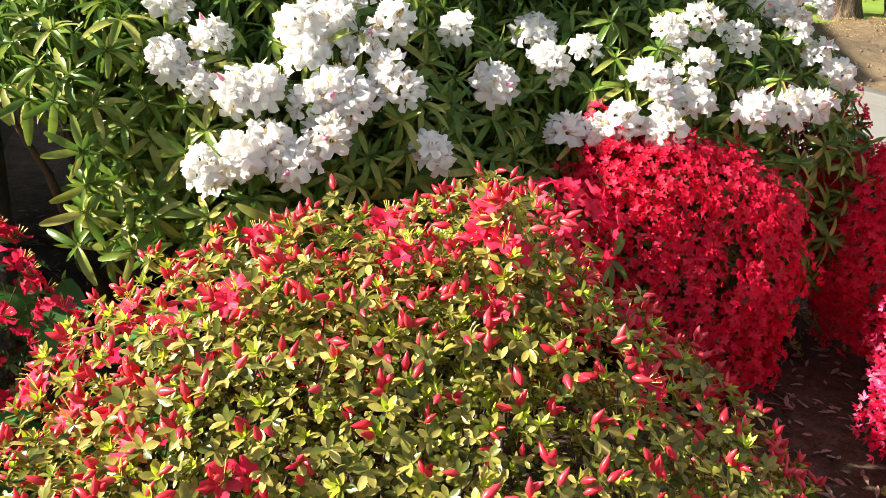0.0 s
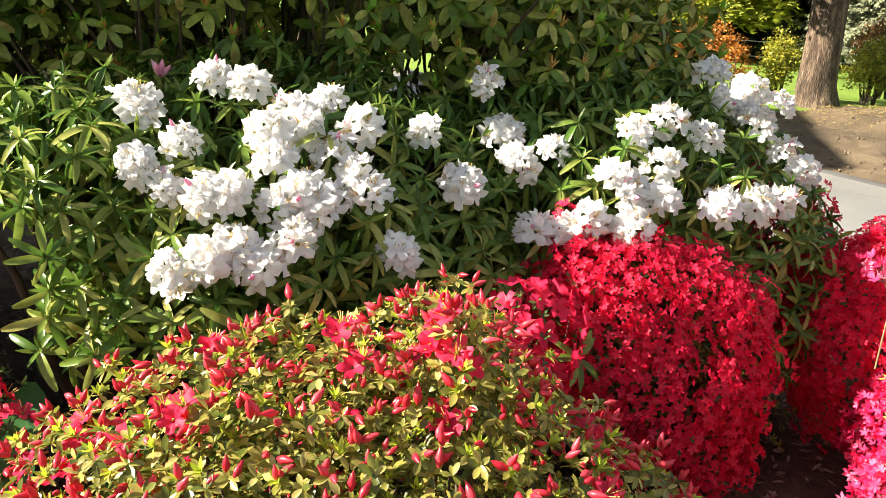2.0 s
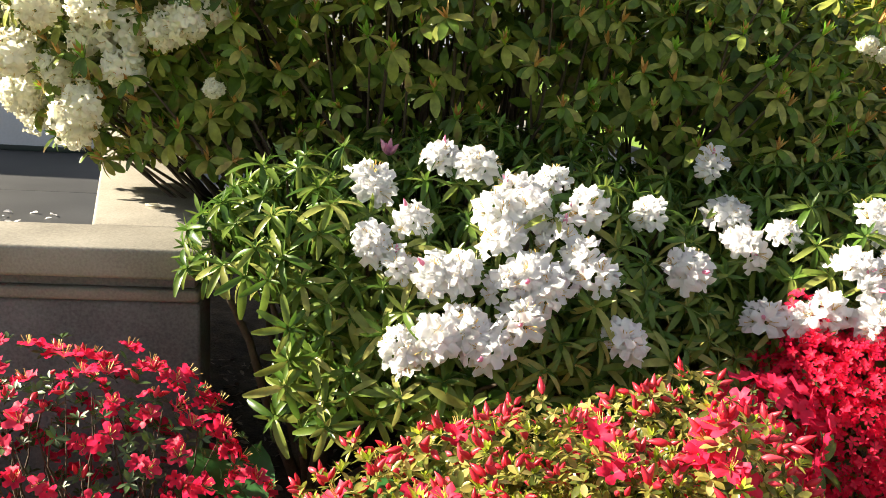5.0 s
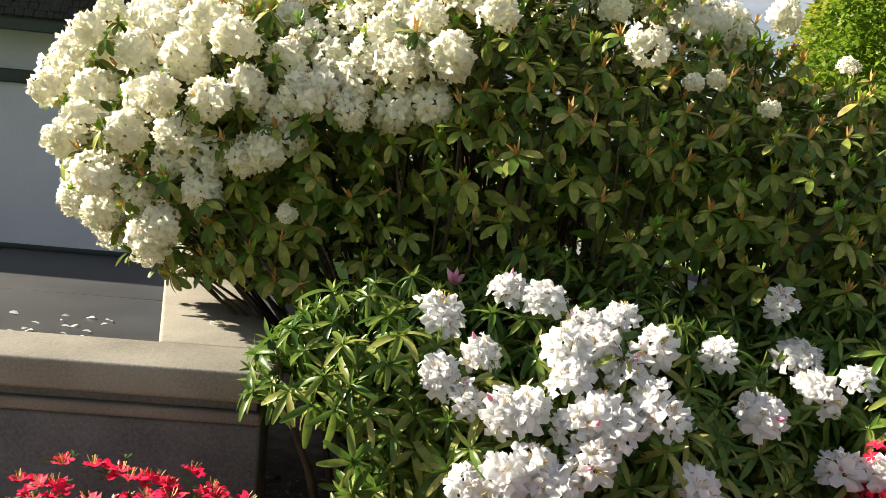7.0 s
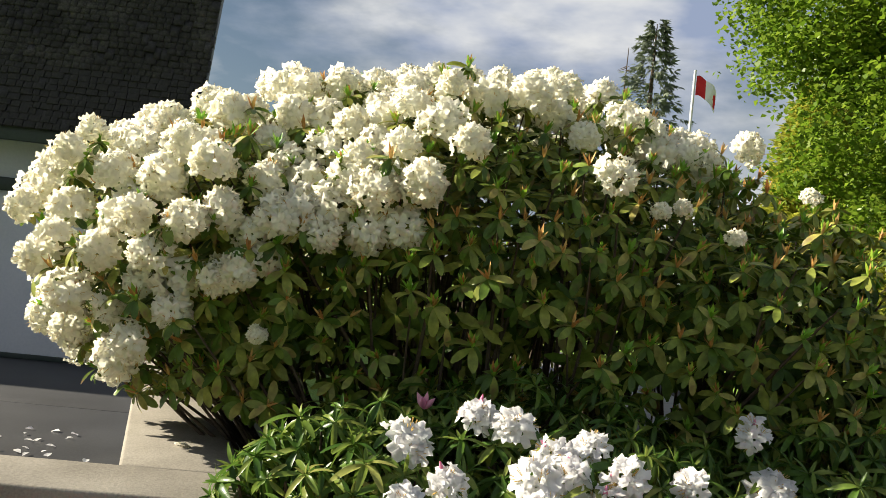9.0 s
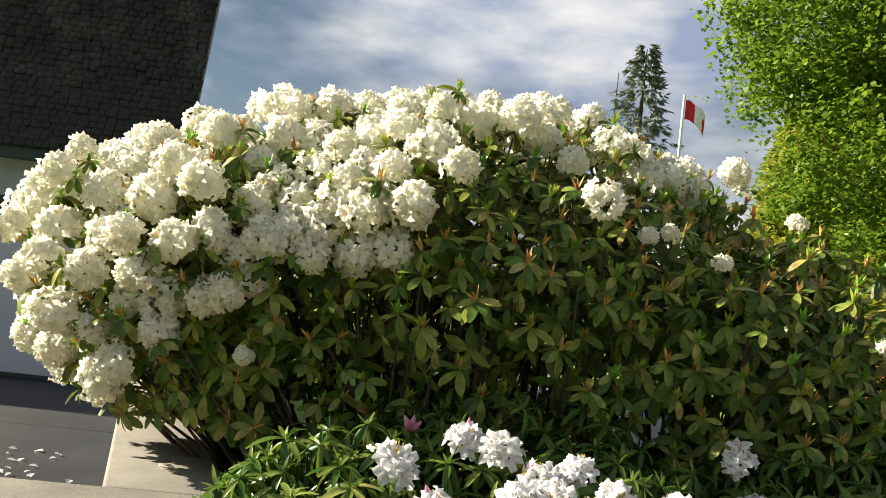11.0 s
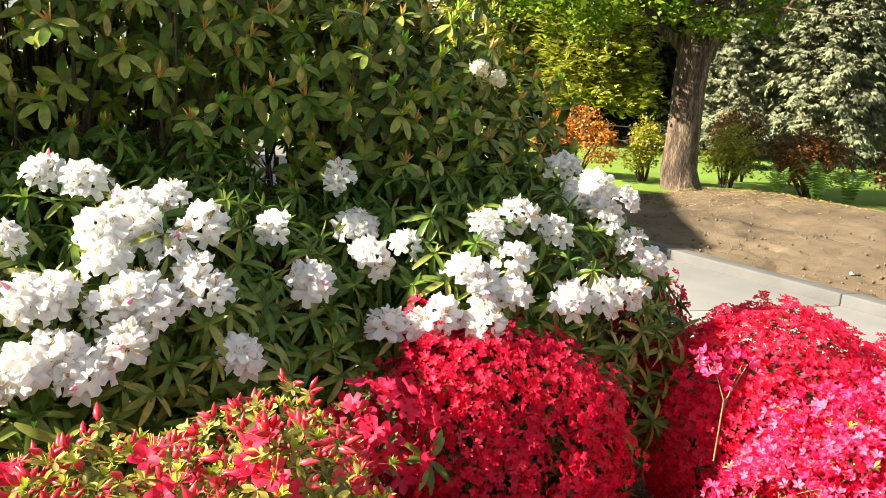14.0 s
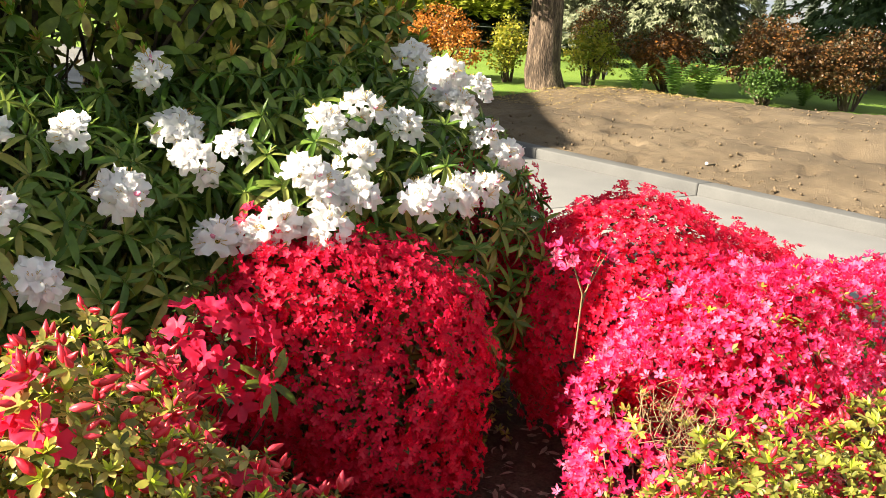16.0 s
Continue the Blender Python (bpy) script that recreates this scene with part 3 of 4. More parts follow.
def rhododendron(name, label, lobes, leaf_kinds, leaf_mats, spacing, zmin, seed, feet, front=300, up=0.45, need=None, tips=90, stem=(0.02, 0.004), lump=0.03, inner_space=0.95, depths=(0.68, 0.5), inner_kinds=(), crook=0.05):
    inner_kinds = inner_kinds or leaf_kinds
    ob = thing(name, label, "shrub")
    P, N = on_lobes(lobes, spacing, zmin, seed, 1.0, 0.03, need=need, lump=lump)
    dress(ob, "leaf_whorl", leaf_kinds, leaf_mats, poses(P, N, seed + 1, up), front)
    inner = []
    for i, k in enumerate(depths):
        P2, N2 = on_lobes(lobes, spacing * inner_space, zmin, seed + 20 + i, k, 0.04, need=need)
        inner += poses(P2, N2, seed + 40 + i, 0.45)
    t = merge(*[scatter(k, inner[i::len(inner_kinds)]) for i, k in enumerate(inner_kinds)])
    part("inner_foliage", build("inner_foliage", t[0], t[1], leaf_mats, t[2]), ob, kind="stuff")
    r = np.random.default_rng(seed)
    ends = P[r.permutation(len(P))[:tips]] * 0.97 + np.mean(P, axis=0) * 0.03
    s = stem_net(feet, ends, stem[0], stem[1], seed + 5, crook)
    part("stem_mass", build("stem_mass", s[0], s[1], [M_TWIG]), ob, kind="stuff")
    return ob


WK = [merge(whorl(8 + i % 3, 0.080, 0.0195, lift=16 - 9 * i, spread=24, wide=0.56, droop=0.5, fold=0.45, rows=8, blunt=0.36),
            whorl(4, 0.055, 0.012, lift=48, spread=10, wide=0.5, droop=0.1, fold=0.35, rows=5)) for i in range(4)]


def white_leafy(p, n):
    """The leaves stop short of the ground, highest by the wall."""
    return p[2] > (0.92 if p[0] < -0.27 else 0.58 if p[0] < 0.12 else 0.30)


white_bush = rhododendron("white_rhododendron", "low spreading rhododendron with narrow green leaves and white blooms", WHITE_LOBES, WK, [M_WLEAF],
                          0.063, 0.08, 11, [(0.3, 2.8, 0), (0.7, 2.9, 0), (1.3, 2.9, 0), (1.7, 3.0, 0), (-0.2, 2.6, 0)], need=white_leafy)
WT = []
for i in range(6):
    t = truss(8 + i % 3, 0.12, 0.054, 40 + i, full=1.15, yellow=5, bud=i % 2, depth=0.75, ruffle=0.17, notch=0.5, recurve=0.35, rough=0.65)
    t[0][:, 0] *= 1.12
    WT.append(build("flower_truss", t[0], t[1], [M_WHITE, M_THROAT, M_BLUSH], t[2]))
TRUSS_SUNNY = [
    (-0.05, 2.33, 1.16), (0.15, 2.43, 1.23), (0.25, 2.38, 1.22), (0.36, 2.29, 1.18), (0.46, 2.33, 1.19), (0.54, 2.24, 1.13),
    (0.75, 2.30, 1.12), (0.06, 2.22, 1.09), (-0.04, 2.17, 1.04), (0.03, 2.12, 0.99), (0.29, 2.20, 1.12), (0.38, 2.20, 1.12),
    (0.30, 2.13, 1.06), (0.12, 2.08, 0.98), (0.18, 2.07, 0.99), (0.45, 2.15, 1.07), (0.51, 2.11, 1.03), (0.54, 2.07, 0.98),
    (0.29, 2.05, 0.97), (0.36, 2.06, 0.99), (0.41, 2.04, 0.96), (0.33, 2.00, 0.90), (0.04, 1.99, 0.82), (0.11, 1.99, 0.85),
    (0.19, 1.99, 0.87), (0.25, 1.96, 0.83), (0.60, 2.00, 0.85),
]
TRUSS_SHADY = [
    (0.98, 2.46, 1.25), (1.03, 2.43, 1.10), (1.04, 2.33, 1.03), (1.14, 2.30, 1.07), (0.83, 2.18, 0.99), (1.40, 2.28, 1.13),
    (1.53, 2.32, 1.17), (1.66, 2.28, 1.13), (1.29, 2.17, 1.00), (1.46, 2.18, 1.05), (1.33, 2.14, 0.98), (1.43, 2.11, 0.97),
    (1.05, 2.16, 0.86), (1.13, 2.13, 0.87), (1.20, 2.12, 0.89), (1.32, 2.08, 0.89), (1.63, 2.09, 0.94), (1.76, 2.11, 0.95),
    (1.89, 2.15, 0.94), (1.93, 2.68, 1.30), (1.87, 2.38, 1.28), (1.95, 2.32, 1.23), (1.89, 2.52, 1.22), (1.95, 2.41, 1.15),
    (2.03, 2.35, 1.07), (2.09, 2.32, 1.01), (1.98, 2.55, 1.19),
]
wr = np.random.default_rng(44)
for i, p in enumerate(TRUSS_SUNNY + TRUSS_SHADY):
    face = np.array((wr.normal(-0.22, 0.25), -0.60 + wr.normal(0, 0.2), 0.72))
    part("flower_truss", WT[i % 6], white_bush, mat4(face, wr.uniform(0, 6.28), wr.uniform(0.62, 0.82), p))


# ---- the cream rhododendron ----
CREAM_LOBES = [((0.28, 3.75, 1.68), (1.30, 1.12, 0.74)), ((-0.66, 3.35, 1.58), (0.75, 0.66, 0.52)), ((-0.22, 3.60, 1.66), (0.70, 0.80, 0.68)), ((1.20, 3.30, 1.46), (0.80, 0.72, 0.56)), ((0.05, 4.3, 1.55), (1.35, 1.0, 0.80)), ((-0.62, 3.15, 1.43), (0.46, 0.42, 0.36)), ((1.68, 3.2, 1.25), (0.50, 0.55, 0.45))]
CK = []
for i in range(5):
    parts_ = [whorl(8 + i % 3, 0.070, 0.0285, lift=-16 + 9 * (i % 3), spread=20, wide=0.62, droop=0.34, fold=0.16, rows=7, blunt=0.45)]
    if i in (0, 1, 3):
        parts_.append(whorl(7, 0.050, 0.014, lift=62, spread=8, wide=0.5, droop=0.0, fold=0.3, rows=4, mi=1))
    if i != 1:
        parts_.append(moved(spindle(0.038, 0.011, 2), mat4((0.1, 0, 1))))
        parts_.append(whorl(5, 0.052, 0.010, lift=72, spread=8, wide=0.4, droop=0.0, fold=0.2, rows=4, mi=2))
    CK.append(merge(*parts_))


CI = [whorl(8, 0.085, 0.034, lift=-8 + 8 * i, spread=20, wide=0.58, droop=0.25, fold=0.16, rows=4, blunt=0.55) for i in range(3)]


def cream_flowering(p):
    """Height above which the sunny side flowers, falling towards the open end."""
    return p[2] > np.interp(p[0], (-1.3, -1.1, -0.64, -0.15, 0.25, 0.6), (1.0, 1.12, 1.50, 1.76, 2.08, 2.17))


def cream_leafy(p, n):
    """Foliage thins out low in the middle, where the bare stems show."""
    if p[0] < 0.1 and p[2] < 1.09:
        return False
    low = p[2] < (1.66 if p[0] < 0.8 else 1.42) and -0.45 < p[0] < 1.25 and p[1] < 4.45
    return not low or (noise.noise(Vector(p * 6.0)) > 0.12 and p[1] < 3.4)


cream_bush = rhododendron("cream_rhododendron", "tall domed rhododendron with broad leaves and cream-white blooms", CREAM_LOBES, CK, [M_CLEAF, M_SHOOT, M_BRACT],
                          0.081, 1.0, 21, [(0.1, 3.7, 0), (0.45, 3.9, 0), (0.8, 3.6, 0), (0.2, 4.2, 0), (0.0, 3.5, 0), (0.6, 3.4, 0), (0.3, 3.6, 0), (1.2, 3.6, 0)], tips=240, stem=(0.017, 0.003), need=cream_leafy, up=1.3, lump=0.10, inner_space=1.15, depths=(0.80, 0.68, 0.56), inner_kinds=CI, crook=0.11)
CT = []
for i in range(4):
    t = truss(25, 0.135, 0.036, 60 + i, full=1.85, yellow=2, bud=0, depth=0.65, ruffle=0.2, notch=0.36, recurve=0.4, rough=0.6)
    CT.append(build("flower_truss", t[0], t[1], [M_CREAM, M_THROAT], t[2]))
P, N = on_lobes(CREAM_LOBES, 0.107, 1.0, 77, 1.03, 0.035, lump=0.10, need=lambda p, n: cream_flowering(p) and (n[2] > -0.85))
r = np.random.default_rng(5)
for i, m in enumerate(poses(P, N, 78, 0.3, (0.75, 1.05))):
    if r.random() < (0.95 if m[0, 3] < 0.5 else 0.7) and noise.noise(Vector(m[:3, 3] * 4.0)) < 0.38:
        part("flower_truss", CT[i % 4], cream_bush, m)

LONE = [
    (1.17, 3.14, 2.23), (1.27, 2.82, 2.03), (0.97, 2.70, 1.85), (0.79, 2.72, 1.93), (0.71, 2.69, 1.91), (0.56, 2.72, 2.01),
    (-0.53, 2.72, 1.38), (1.48, 2.58, 1.64), (1.57, 2.61, 1.61), (-0.30, 2.79, 1.91), (-0.17, 2.74, 1.91), (-0.06, 2.69, 1.89),
    (-0.60, 2.68, 1.58), (-0.51, 2.71, 1.76),
]
for i, p in enumerate(LONE):
    small = 0.42 if i in (1, 2, 3, 4, 6, 7, 8) else 0.85
    part("flower_truss", CT[i % 4], cream_bush, mat4((0.1, -0.6, 0.7), i, small, p))

# ---- azaleas ----


def azalea(name, label, lobes, leaf_mats, sprig, spacing, seed, feet, zmin=0.04, leaf_front=300, group="", lump=0.07, shrink=1.0):
    """Leafy cushion: sprigs outside, more within, twigs from the foot. Returns the thing and the outer places."""
    ob = thing(name, label, "azalea", group=group)
    P, N = on_lobes(lobes, spacing, zmin, seed, shrink, 0.022, lump=lump)
    dress(ob, "leaf_sprig", sprig, leaf_mats, poses(P, N, seed + 1, 0.45, (0.8, 1.2), 0.3), leaf_front)
    P2, N2 = on_lobes(lobes, spacing * 1.2, zmin, seed + 2, 0.78, 0.02)
    P3, N3 = on_lobes(lobes, spacing * 1.5, zmin, seed + 3, 0.58, 0.02)
    inner = poses(np.concatenate((P2, P3)), np.concatenate((N2, N3)), seed + 4, 0.45)
    t = merge(*[scatter(k, inner[i::len(sprig)]) for i, k in enumerate(sprig)])
    part("inner_foliage", build("inner_foliage", t[0], t[1], leaf_mats, t[2]), ob, kind="stuff")
    r = np.random.default_rng(seed)
    ends = P[r.permutation(len(P))[:110]] - np.array((0, 0, 0.10))
    s = stem_net(feet, ends, 0.006, 0.0015, seed + 5, 0.03, sides=4)
    part("stem_mass", build("stem_mass", s[0], s[1], [M_TWIG]), ob, kind="stuff")
    return ob, P, N


AK = [whorl(7 + i % 2, 0.0235, 0.0108, lift=30, spread=26, wide=0.6, droop=0.12, fold=0.28, rows=5, blunt=0.55) for i in range(3)]
AK.append(merge(whorl(6, 0.025, 0.0112, lift=16, spread=24, wide=0.62, droop=0.15, fold=0.28, rows=5, blunt=0.55), whorl(5, 0.024, 0.007, lift=58, spread=8, wide=0.5, droop=0, fold=0.3, rows=4, mi=1)))
BUDS = []
for n in (1, 2, 3):
    BUDS.append(merge(*[moved(spindle(0.030, 0.0125, 0, 6), euler4(rng.normal(0, 0.5), rng.normal(0, 0.5), 0, 1, (rng.normal(0, 0.006), rng.normal(0, 0.006), 0.012))) for _ in range(n)]))
OPEN = [merge(moved(floret(0.031, 0.6, 0.12, notch=0.45), euler4(0, 0, 0)), moved(floret(0.027, 0.65, 0.12, notch=0.45), euler4(0.7, 0.3, 1.0, 1, (0.02, -0.02, -0.005))), stamens(5, 0.03, 1)) for _ in range(3)]

FRONT_LOBES = [((0.38, 1.22, 0.28), (0.68, 0.52, 0.61)), ((0.22, 1.42, 0.40), (0.48, 0.34, 0.47)), ((0.60, 1.64, 0.46), (0.25, 0.25, 0.41)), ((0.78, 0.97, 0.21), (0.40, 0.34, 0.46)), ((-0.10, 1.15, 0.22), (0.50, 0.38, 0.42)), ((0.52, 1.22, 0.70), (0.14, 0.15, 0.32))]
front_az, P, N = azalea("azalea", "yellow-green azalea cushion dotted with closed red buds", FRONT_LOBES, [M_AZLEAF, M_AZYOUNG], AK, 0.0295, 31, [(0.3, 1.2, 0), (0.5, 1.2, 0), (0.8, 1.05, 0), (0.1, 1.25, 0)])
r = np.random.default_rng(3)
ms = poses(P, N, 33, 0.6, (0.7, 1.2), 0.4)
chance = [0.62 if m[1, 3] > 1.05 or m[0, 3] > 0.5 else 0.34 for m in ms]
bm_ = [m for m, c in zip(ms, chance) if r.random() < c and m[2, 3] > 0.25]
dress(front_az, "bud", BUDS, [M_BUD], bm_, 300, label="closed pointed red flower bud", rest="bud_mass")
om = [m for m in poses(P, N, 34, 0.4, (0.85, 1.15), 0.2) if r.random() < (0.05 if m[1, 3] > 1.15 else 0.008) and m[2, 3] > 0.4]
dress(front_az, "flower", OPEN, [M_MAGENTA, M_THROAT], om, 300, label="open bright red azalea flower")

DK = [whorl(6, 0.026, 0.010, lift=26, spread=18, wide=0.6, droop=0.12, fold=0.28, rows=4) for i in range(3)]
STARS = [merge(star(0.0175, np.random.default_rng(90 + i)), moved(star(0.017, np.random.default_rng(190 + i)), euler4(0.35, 0.25, 1, 1, (0.025, 0.011, -0.005))),
               moved(star(0.0175, np.random.default_rng(290 + i)), euler4(-0.3, 0.3, 2, 1, (-0.013, 0.025, -0.004)))) for i in range(5)]
PSTARS = [merge(moved(star(0.014, np.random.default_rng(790 + i), cup=0.5), euler4(0.5, -0.6, 1, 1, (0.004, -0.024, 0.0))), moved(star(0.0135, np.random.default_rng(890 + i), cup=0.5), euler4(-0.1, -0.8, 2, 1, (-0.026, -0.006, -0.004))), star(0.0145, np.random.default_rng(490 + i), cup=0.5), moved(star(0.0145, np.random.default_rng(590 + i), cup=0.7), euler4(0.8, 0.3, 1, 1, (0.02, 0.012, 0.002))),
                moved(star(0.014, np.random.default_rng(690 + i), cup=0.7), euler4(-0.7, 0.5, 2, 1, (-0.016, 0.014, 0.002)))) for i in range(4)]


def blooming(name, label, lobes, feet, seed, petals, mats, flower_space, leaf_mat, cover=0.97, front=300, need=None, leaf_space=0.06, flower_label="", lump=0.07, size=(0.9, 1.25), gaps=0.66):
    ob, P, N = azalea(name, label, lobes, [leaf_mat], DK, leaf_space, seed, feet, leaf_front=120, shrink=0.88)
    P, N = on_lobes(lobes, flower_space, 0.12, seed + 9, 1.03, 0.022, need=need, lump=lump)
    r = np.random.default_rng(seed)
    gap = np.array([noise.noise(Vector(p * 6.0)) for p in P])
    ok = (r.random(len(P)) < cover) & (gap < gaps)
    dress(ob, "blossom", petals, mats, poses(P[ok], N[ok], seed + 8, 0.15, size, 0.35), front, rest="blossom_mass", label=flower_label)
    return ob


RED_LOBES = [((1.27, 2.08, 0.56), (0.27, 0.22, 0.30)), ((1.50, 2.12, 0.52), (0.27, 0.26, 0.34)), ((1.64, 2.08, 0.50), (0.19, 0.20, 0.26)), ((1.57, 2.00, 0.22), (0.19, 0.19, 0.28)), ((1.40, 1.98, 0.44), (0.23, 0.19, 0.26))]
blooming("red_azalea", "azalea smothered in small scarlet flowers", RED_LOBES, [(1.4, 2.1, 0), (1.6, 2.1, 0)], 51, STARS, [M_RED], 0.0205, M_AZDARK, size=(0.8, 1.1), lump=0.06)
RED2_LOBES = [((2.56, 2.10, 0.44), (0.48, 0.42, 0.42)), ((2.95, 1.95, 0.35), (0.45, 0.42, 0.38)), ((2.36, 2.16, 0.52), (0.26, 0.28, 0.27))]
blooming("red_azalea", "rounded azalea covered in small deep red flowers", RED2_LOBES, [(2.5, 2.1, 0), (2.9, 2.0, 0)], 52, STARS, [M_RED], 0.0215, M_AZDARK, size=(0.8, 1.1))
blooming("red_azalea", "low red azalea tucked under the white rhododendron", [((2.28, 2.62, 0.62), (0.22, 0.20, 0.35)), ((1.2, 2.14, 0.80), (0.10, 0.09, 0.13))], [(2.3, 2.7, 0), (1.2, 2.2, 0)], 58, STARS, [M_RED], 0.036, M_AZDARK)
PINK_LOBES = [((2.32, 1.46, 0.42), (0.42, 0.36, 0.39)), ((2.78, 1.43, 0.40), (0.48, 0.40, 0.37)), ((1.98, 1.37, 0.36), (0.26, 0.24, 0.30)), ((3.35, 1.40, 0.36), (0.50, 0.40, 0.36))]
pink_az = blooming("pink_azalea", "airy azalea with bright pink flowers and bare tan twigs", PINK_LOBES, [(1.9, 1.4, 0), (2.3, 1.3, 0), (2.9, 1.3, 0)], 53, PSTARS, [M_PINK], 0.0315, M_OLIVE, 0.95, lump=0.09, size=(0.95, 1.25), gaps=0.42,
                   leaf_space=0.085, need=lambda p, n: (p[0] - 1.88) ** 2 / 0.009 + (p[2] - 0.57) ** 2 / 0.005 > 1 or p[1] > 1.45)
tw = []
for i in range(190):
    p = np.array((rng.normal(1.87, 0.05), rng.uniform(1.18, 1.36), rng.normal(0.56, 0.04)))
    d = rng.normal(0, 0.028, 3) + np.array((0, -0.01, 0.03))
    tw.append(tube([p, p + d * 0.5 + rng.normal(0, 0.01, 3), p + d], 0.0015, 0.0008, 3))
t = merge(*tw)
part("twig_mass", build("twig_mass", t[0], t[1], [M_TAN]), pink_az, kind="stuff")
P, N = on_lobes(PINK_LOBES, 0.24, 0.45, 59, 1.07, 0.02)
tuft_poses = [m for m in poses(P, N, 60, 0.9, (0.9, 1.3), 0.2) if m[2, 3] > 0.45 and m[1, 3] < 1.7]
t = scatter(whorl(7, 0.026, 0.007, lift=48, spread=18, wide=0.5, droop=0.1, fold=0.3, rows=4), tuft_poses)
part("young_shoots", build("young_shoots", t[0], t[1], [M_TUFT]), pink_az, label="scattered yellow-green young shoots", kind="stuff")
# the tall sprig that stands clear of the bush
sp = np.array((1.66, 1.44, 0.82))
sprig_t = merge(tube([sp - (0, 0, 0.1), sp + (0.0, 0, 0.06), sp + (-0.055, 0, 0.165)], 0.003, 0.0018, 4), tube([sp + (0, 0, 0.05), sp + (0.03, 0, 0.10), sp + (0.06, 0, 0.15)], 0.0025, 0.0015, 4), tube([sp + (0, 0, 0.02), sp + (0.02, 0, 0.10), sp + (0.045, 0, 0.16)], 0.002, 0.0015, 4))
part("sprig", build("sprig", sprig_t[0], sprig_t[1], [M_TAN]), pink_az)
for i, d in enumerate(((-0.055, 0, 0.17), (0.06, 0, 0.155), (-0.075, 0.01, 0.16), (0.045, 0.01, 0.165), (-0.02, 0, 0.12))):
    part("blossom", build("blossom", *PSTARS[i % 4][:2], [M_PINK]), pink_az, mat4((d[0] * 5, -0.4, 1), i, 1.25, sp + d))

MAG_LOBES = [((0.94, 1.88, 0.66), (0.12, 0.11, 0.13)), ((0.99, 1.86, 0.60), (0.07, 0.07, 0.08))]
BIG = [merge(moved(floret(0.040, 0.6, 0.10, notch=0.48), euler4(0, 0, 0)), moved(floret(0.038, 0.6, 0.10, notch=0.48), euler4(0.6, 0.5, 1.0, 1, (0.035, -0.01, -0.01)))) for _ in range(3)]
mag, P, N = azalea("crimson_azalea", "small azalea with large open crimson flowers", MAG_LOBES, [M_AZDARK], DK, 0.055, 54, [(0.95, 2.0, 0)])
P, N = on_lobes(MAG_LOBES, 0.055, 0.35, 57, 1.04, 0.012)
dress(mag, "flower", BIG, [M_MAGENTA, M_THROAT], poses(P, N, 55, 0.1, (0.85, 1.1), 0.2), 300)

LEFT_LOBES = [((-0.74, 2.00, 0.34), (0.42, 0.33, 0.44)), ((-0.95, 2.05, 0.40), (0.42, 0.28, 0.34))]
left_az, P, N = azalea("red_azalea", "shaded azalea with open red flowers before the concrete wall", LEFT_LOBES, [M_AZDARK], DK, 0.05, 61, [(-0.8, 2.0, 0), (-0.6, 2.0, 0)])
rr = np.random.default_rng(8)
ms = poses(P, N, 62, 0.3, (0.75, 1.1), 0.3)
dress(left_az, "flower", OPEN, [M_MAGENTA, M_THROAT], [m for m in ms if rr.random() < 0.5 and m[2, 3] > 0.15], 300)
dress(left_az, "bud", BUDS, [M_BUD], [m for m in ms if rr.random() < 0.3], 200, rest="bud_mass")

OLIVE_LOBES = [((1.80, 0.99, 0.33), (0.34, 0.24, 0.32)), ((2.2, 0.94, 0.32), (0.44, 0.27, 0.35)), ((2.8, 0.90, 0.29), (0.55, 0.3, 0.35))]
olive, P, N = azalea("azalea", "low olive-yellow azalea with few pink buds", OLIVE_LOBES, [M_OLIVE, M_AZYOUNG], AK, 0.033, 71, [(1.8, 0.8, 0), (2.3, 0.7, 0), (2.9, 0.7, 0)])
dress(olive, "bud", BUDS, [M_BUD], [m for m in poses(P, N, 73, 0.8, (0.7, 1.0), 0.2) if rr.random() < 0.2 and m[2, 3] > 0.2], 300, rest="bud_mass")
LOW_LOBES = [((2.0, 2.28, 0.12), (0.16, 0.14, 0.26))]
azalea("azalea", "small half-bare green azalea in the gap", LOW_LOBES, [M_OLIVE], DK, 0.06, 81, [(2.0, 2.3, 0)])

# broad leaves on the ground between wall and bushes
hosta = thing("broad_leaf_plant", "low plant with broad fresh green leaves in shade", "plant")
rr = np.random.default_rng(12)
for i in range(26):
    c = np.array((rr.uniform(-0.55, -0.05), rr.uniform(1.75, 2.2), 0.02))
    t = leaf(0.2, 0.13, 0.42, 0.35, 0.2, 7, blunt=0.6)
    me = build("leaf", t[0], t[1], [M_HOSTA])
    part("leaf", me, hosta, euler4(rr.normal(0, 0.2), -rr.uniform(0.3, 1.0), rr.uniform(0, 6.28), rr.uniform(0.7, 1.1), c + (0, 0, rr.uniform(0.06, 0.36))))
# a single pink bloom among the leaves
part("pink_bloom", build("pink_bloom", *merge(*[moved(spindle(0.07, 0.028, 0, 6), euler4(a, b, 0)) for a, b in ((0, 0), (0.35, 0.5), (-0.2, -0.6), (0.5, -0.3))])[:2], [M_BLUSH]), white_bush,
     mat4((0.1, -0.2, 1), 0, 0.8, (0.01, 2.62, 1.22)), "single opening pink bloom")

part("leaf_whorl", build("leaf_whorl", *whorl(7, 0.10, 0.026, lift=5, spread=20, wide=0.52, droop=0.3, fold=0.3, rows=6, blunt=0.6)[:2], [M_WLEAF]), white_bush,
     mat4((0.3, -0.7, 0.6), 1.0, 0.9, (1.05, 1.80, 0.62)))

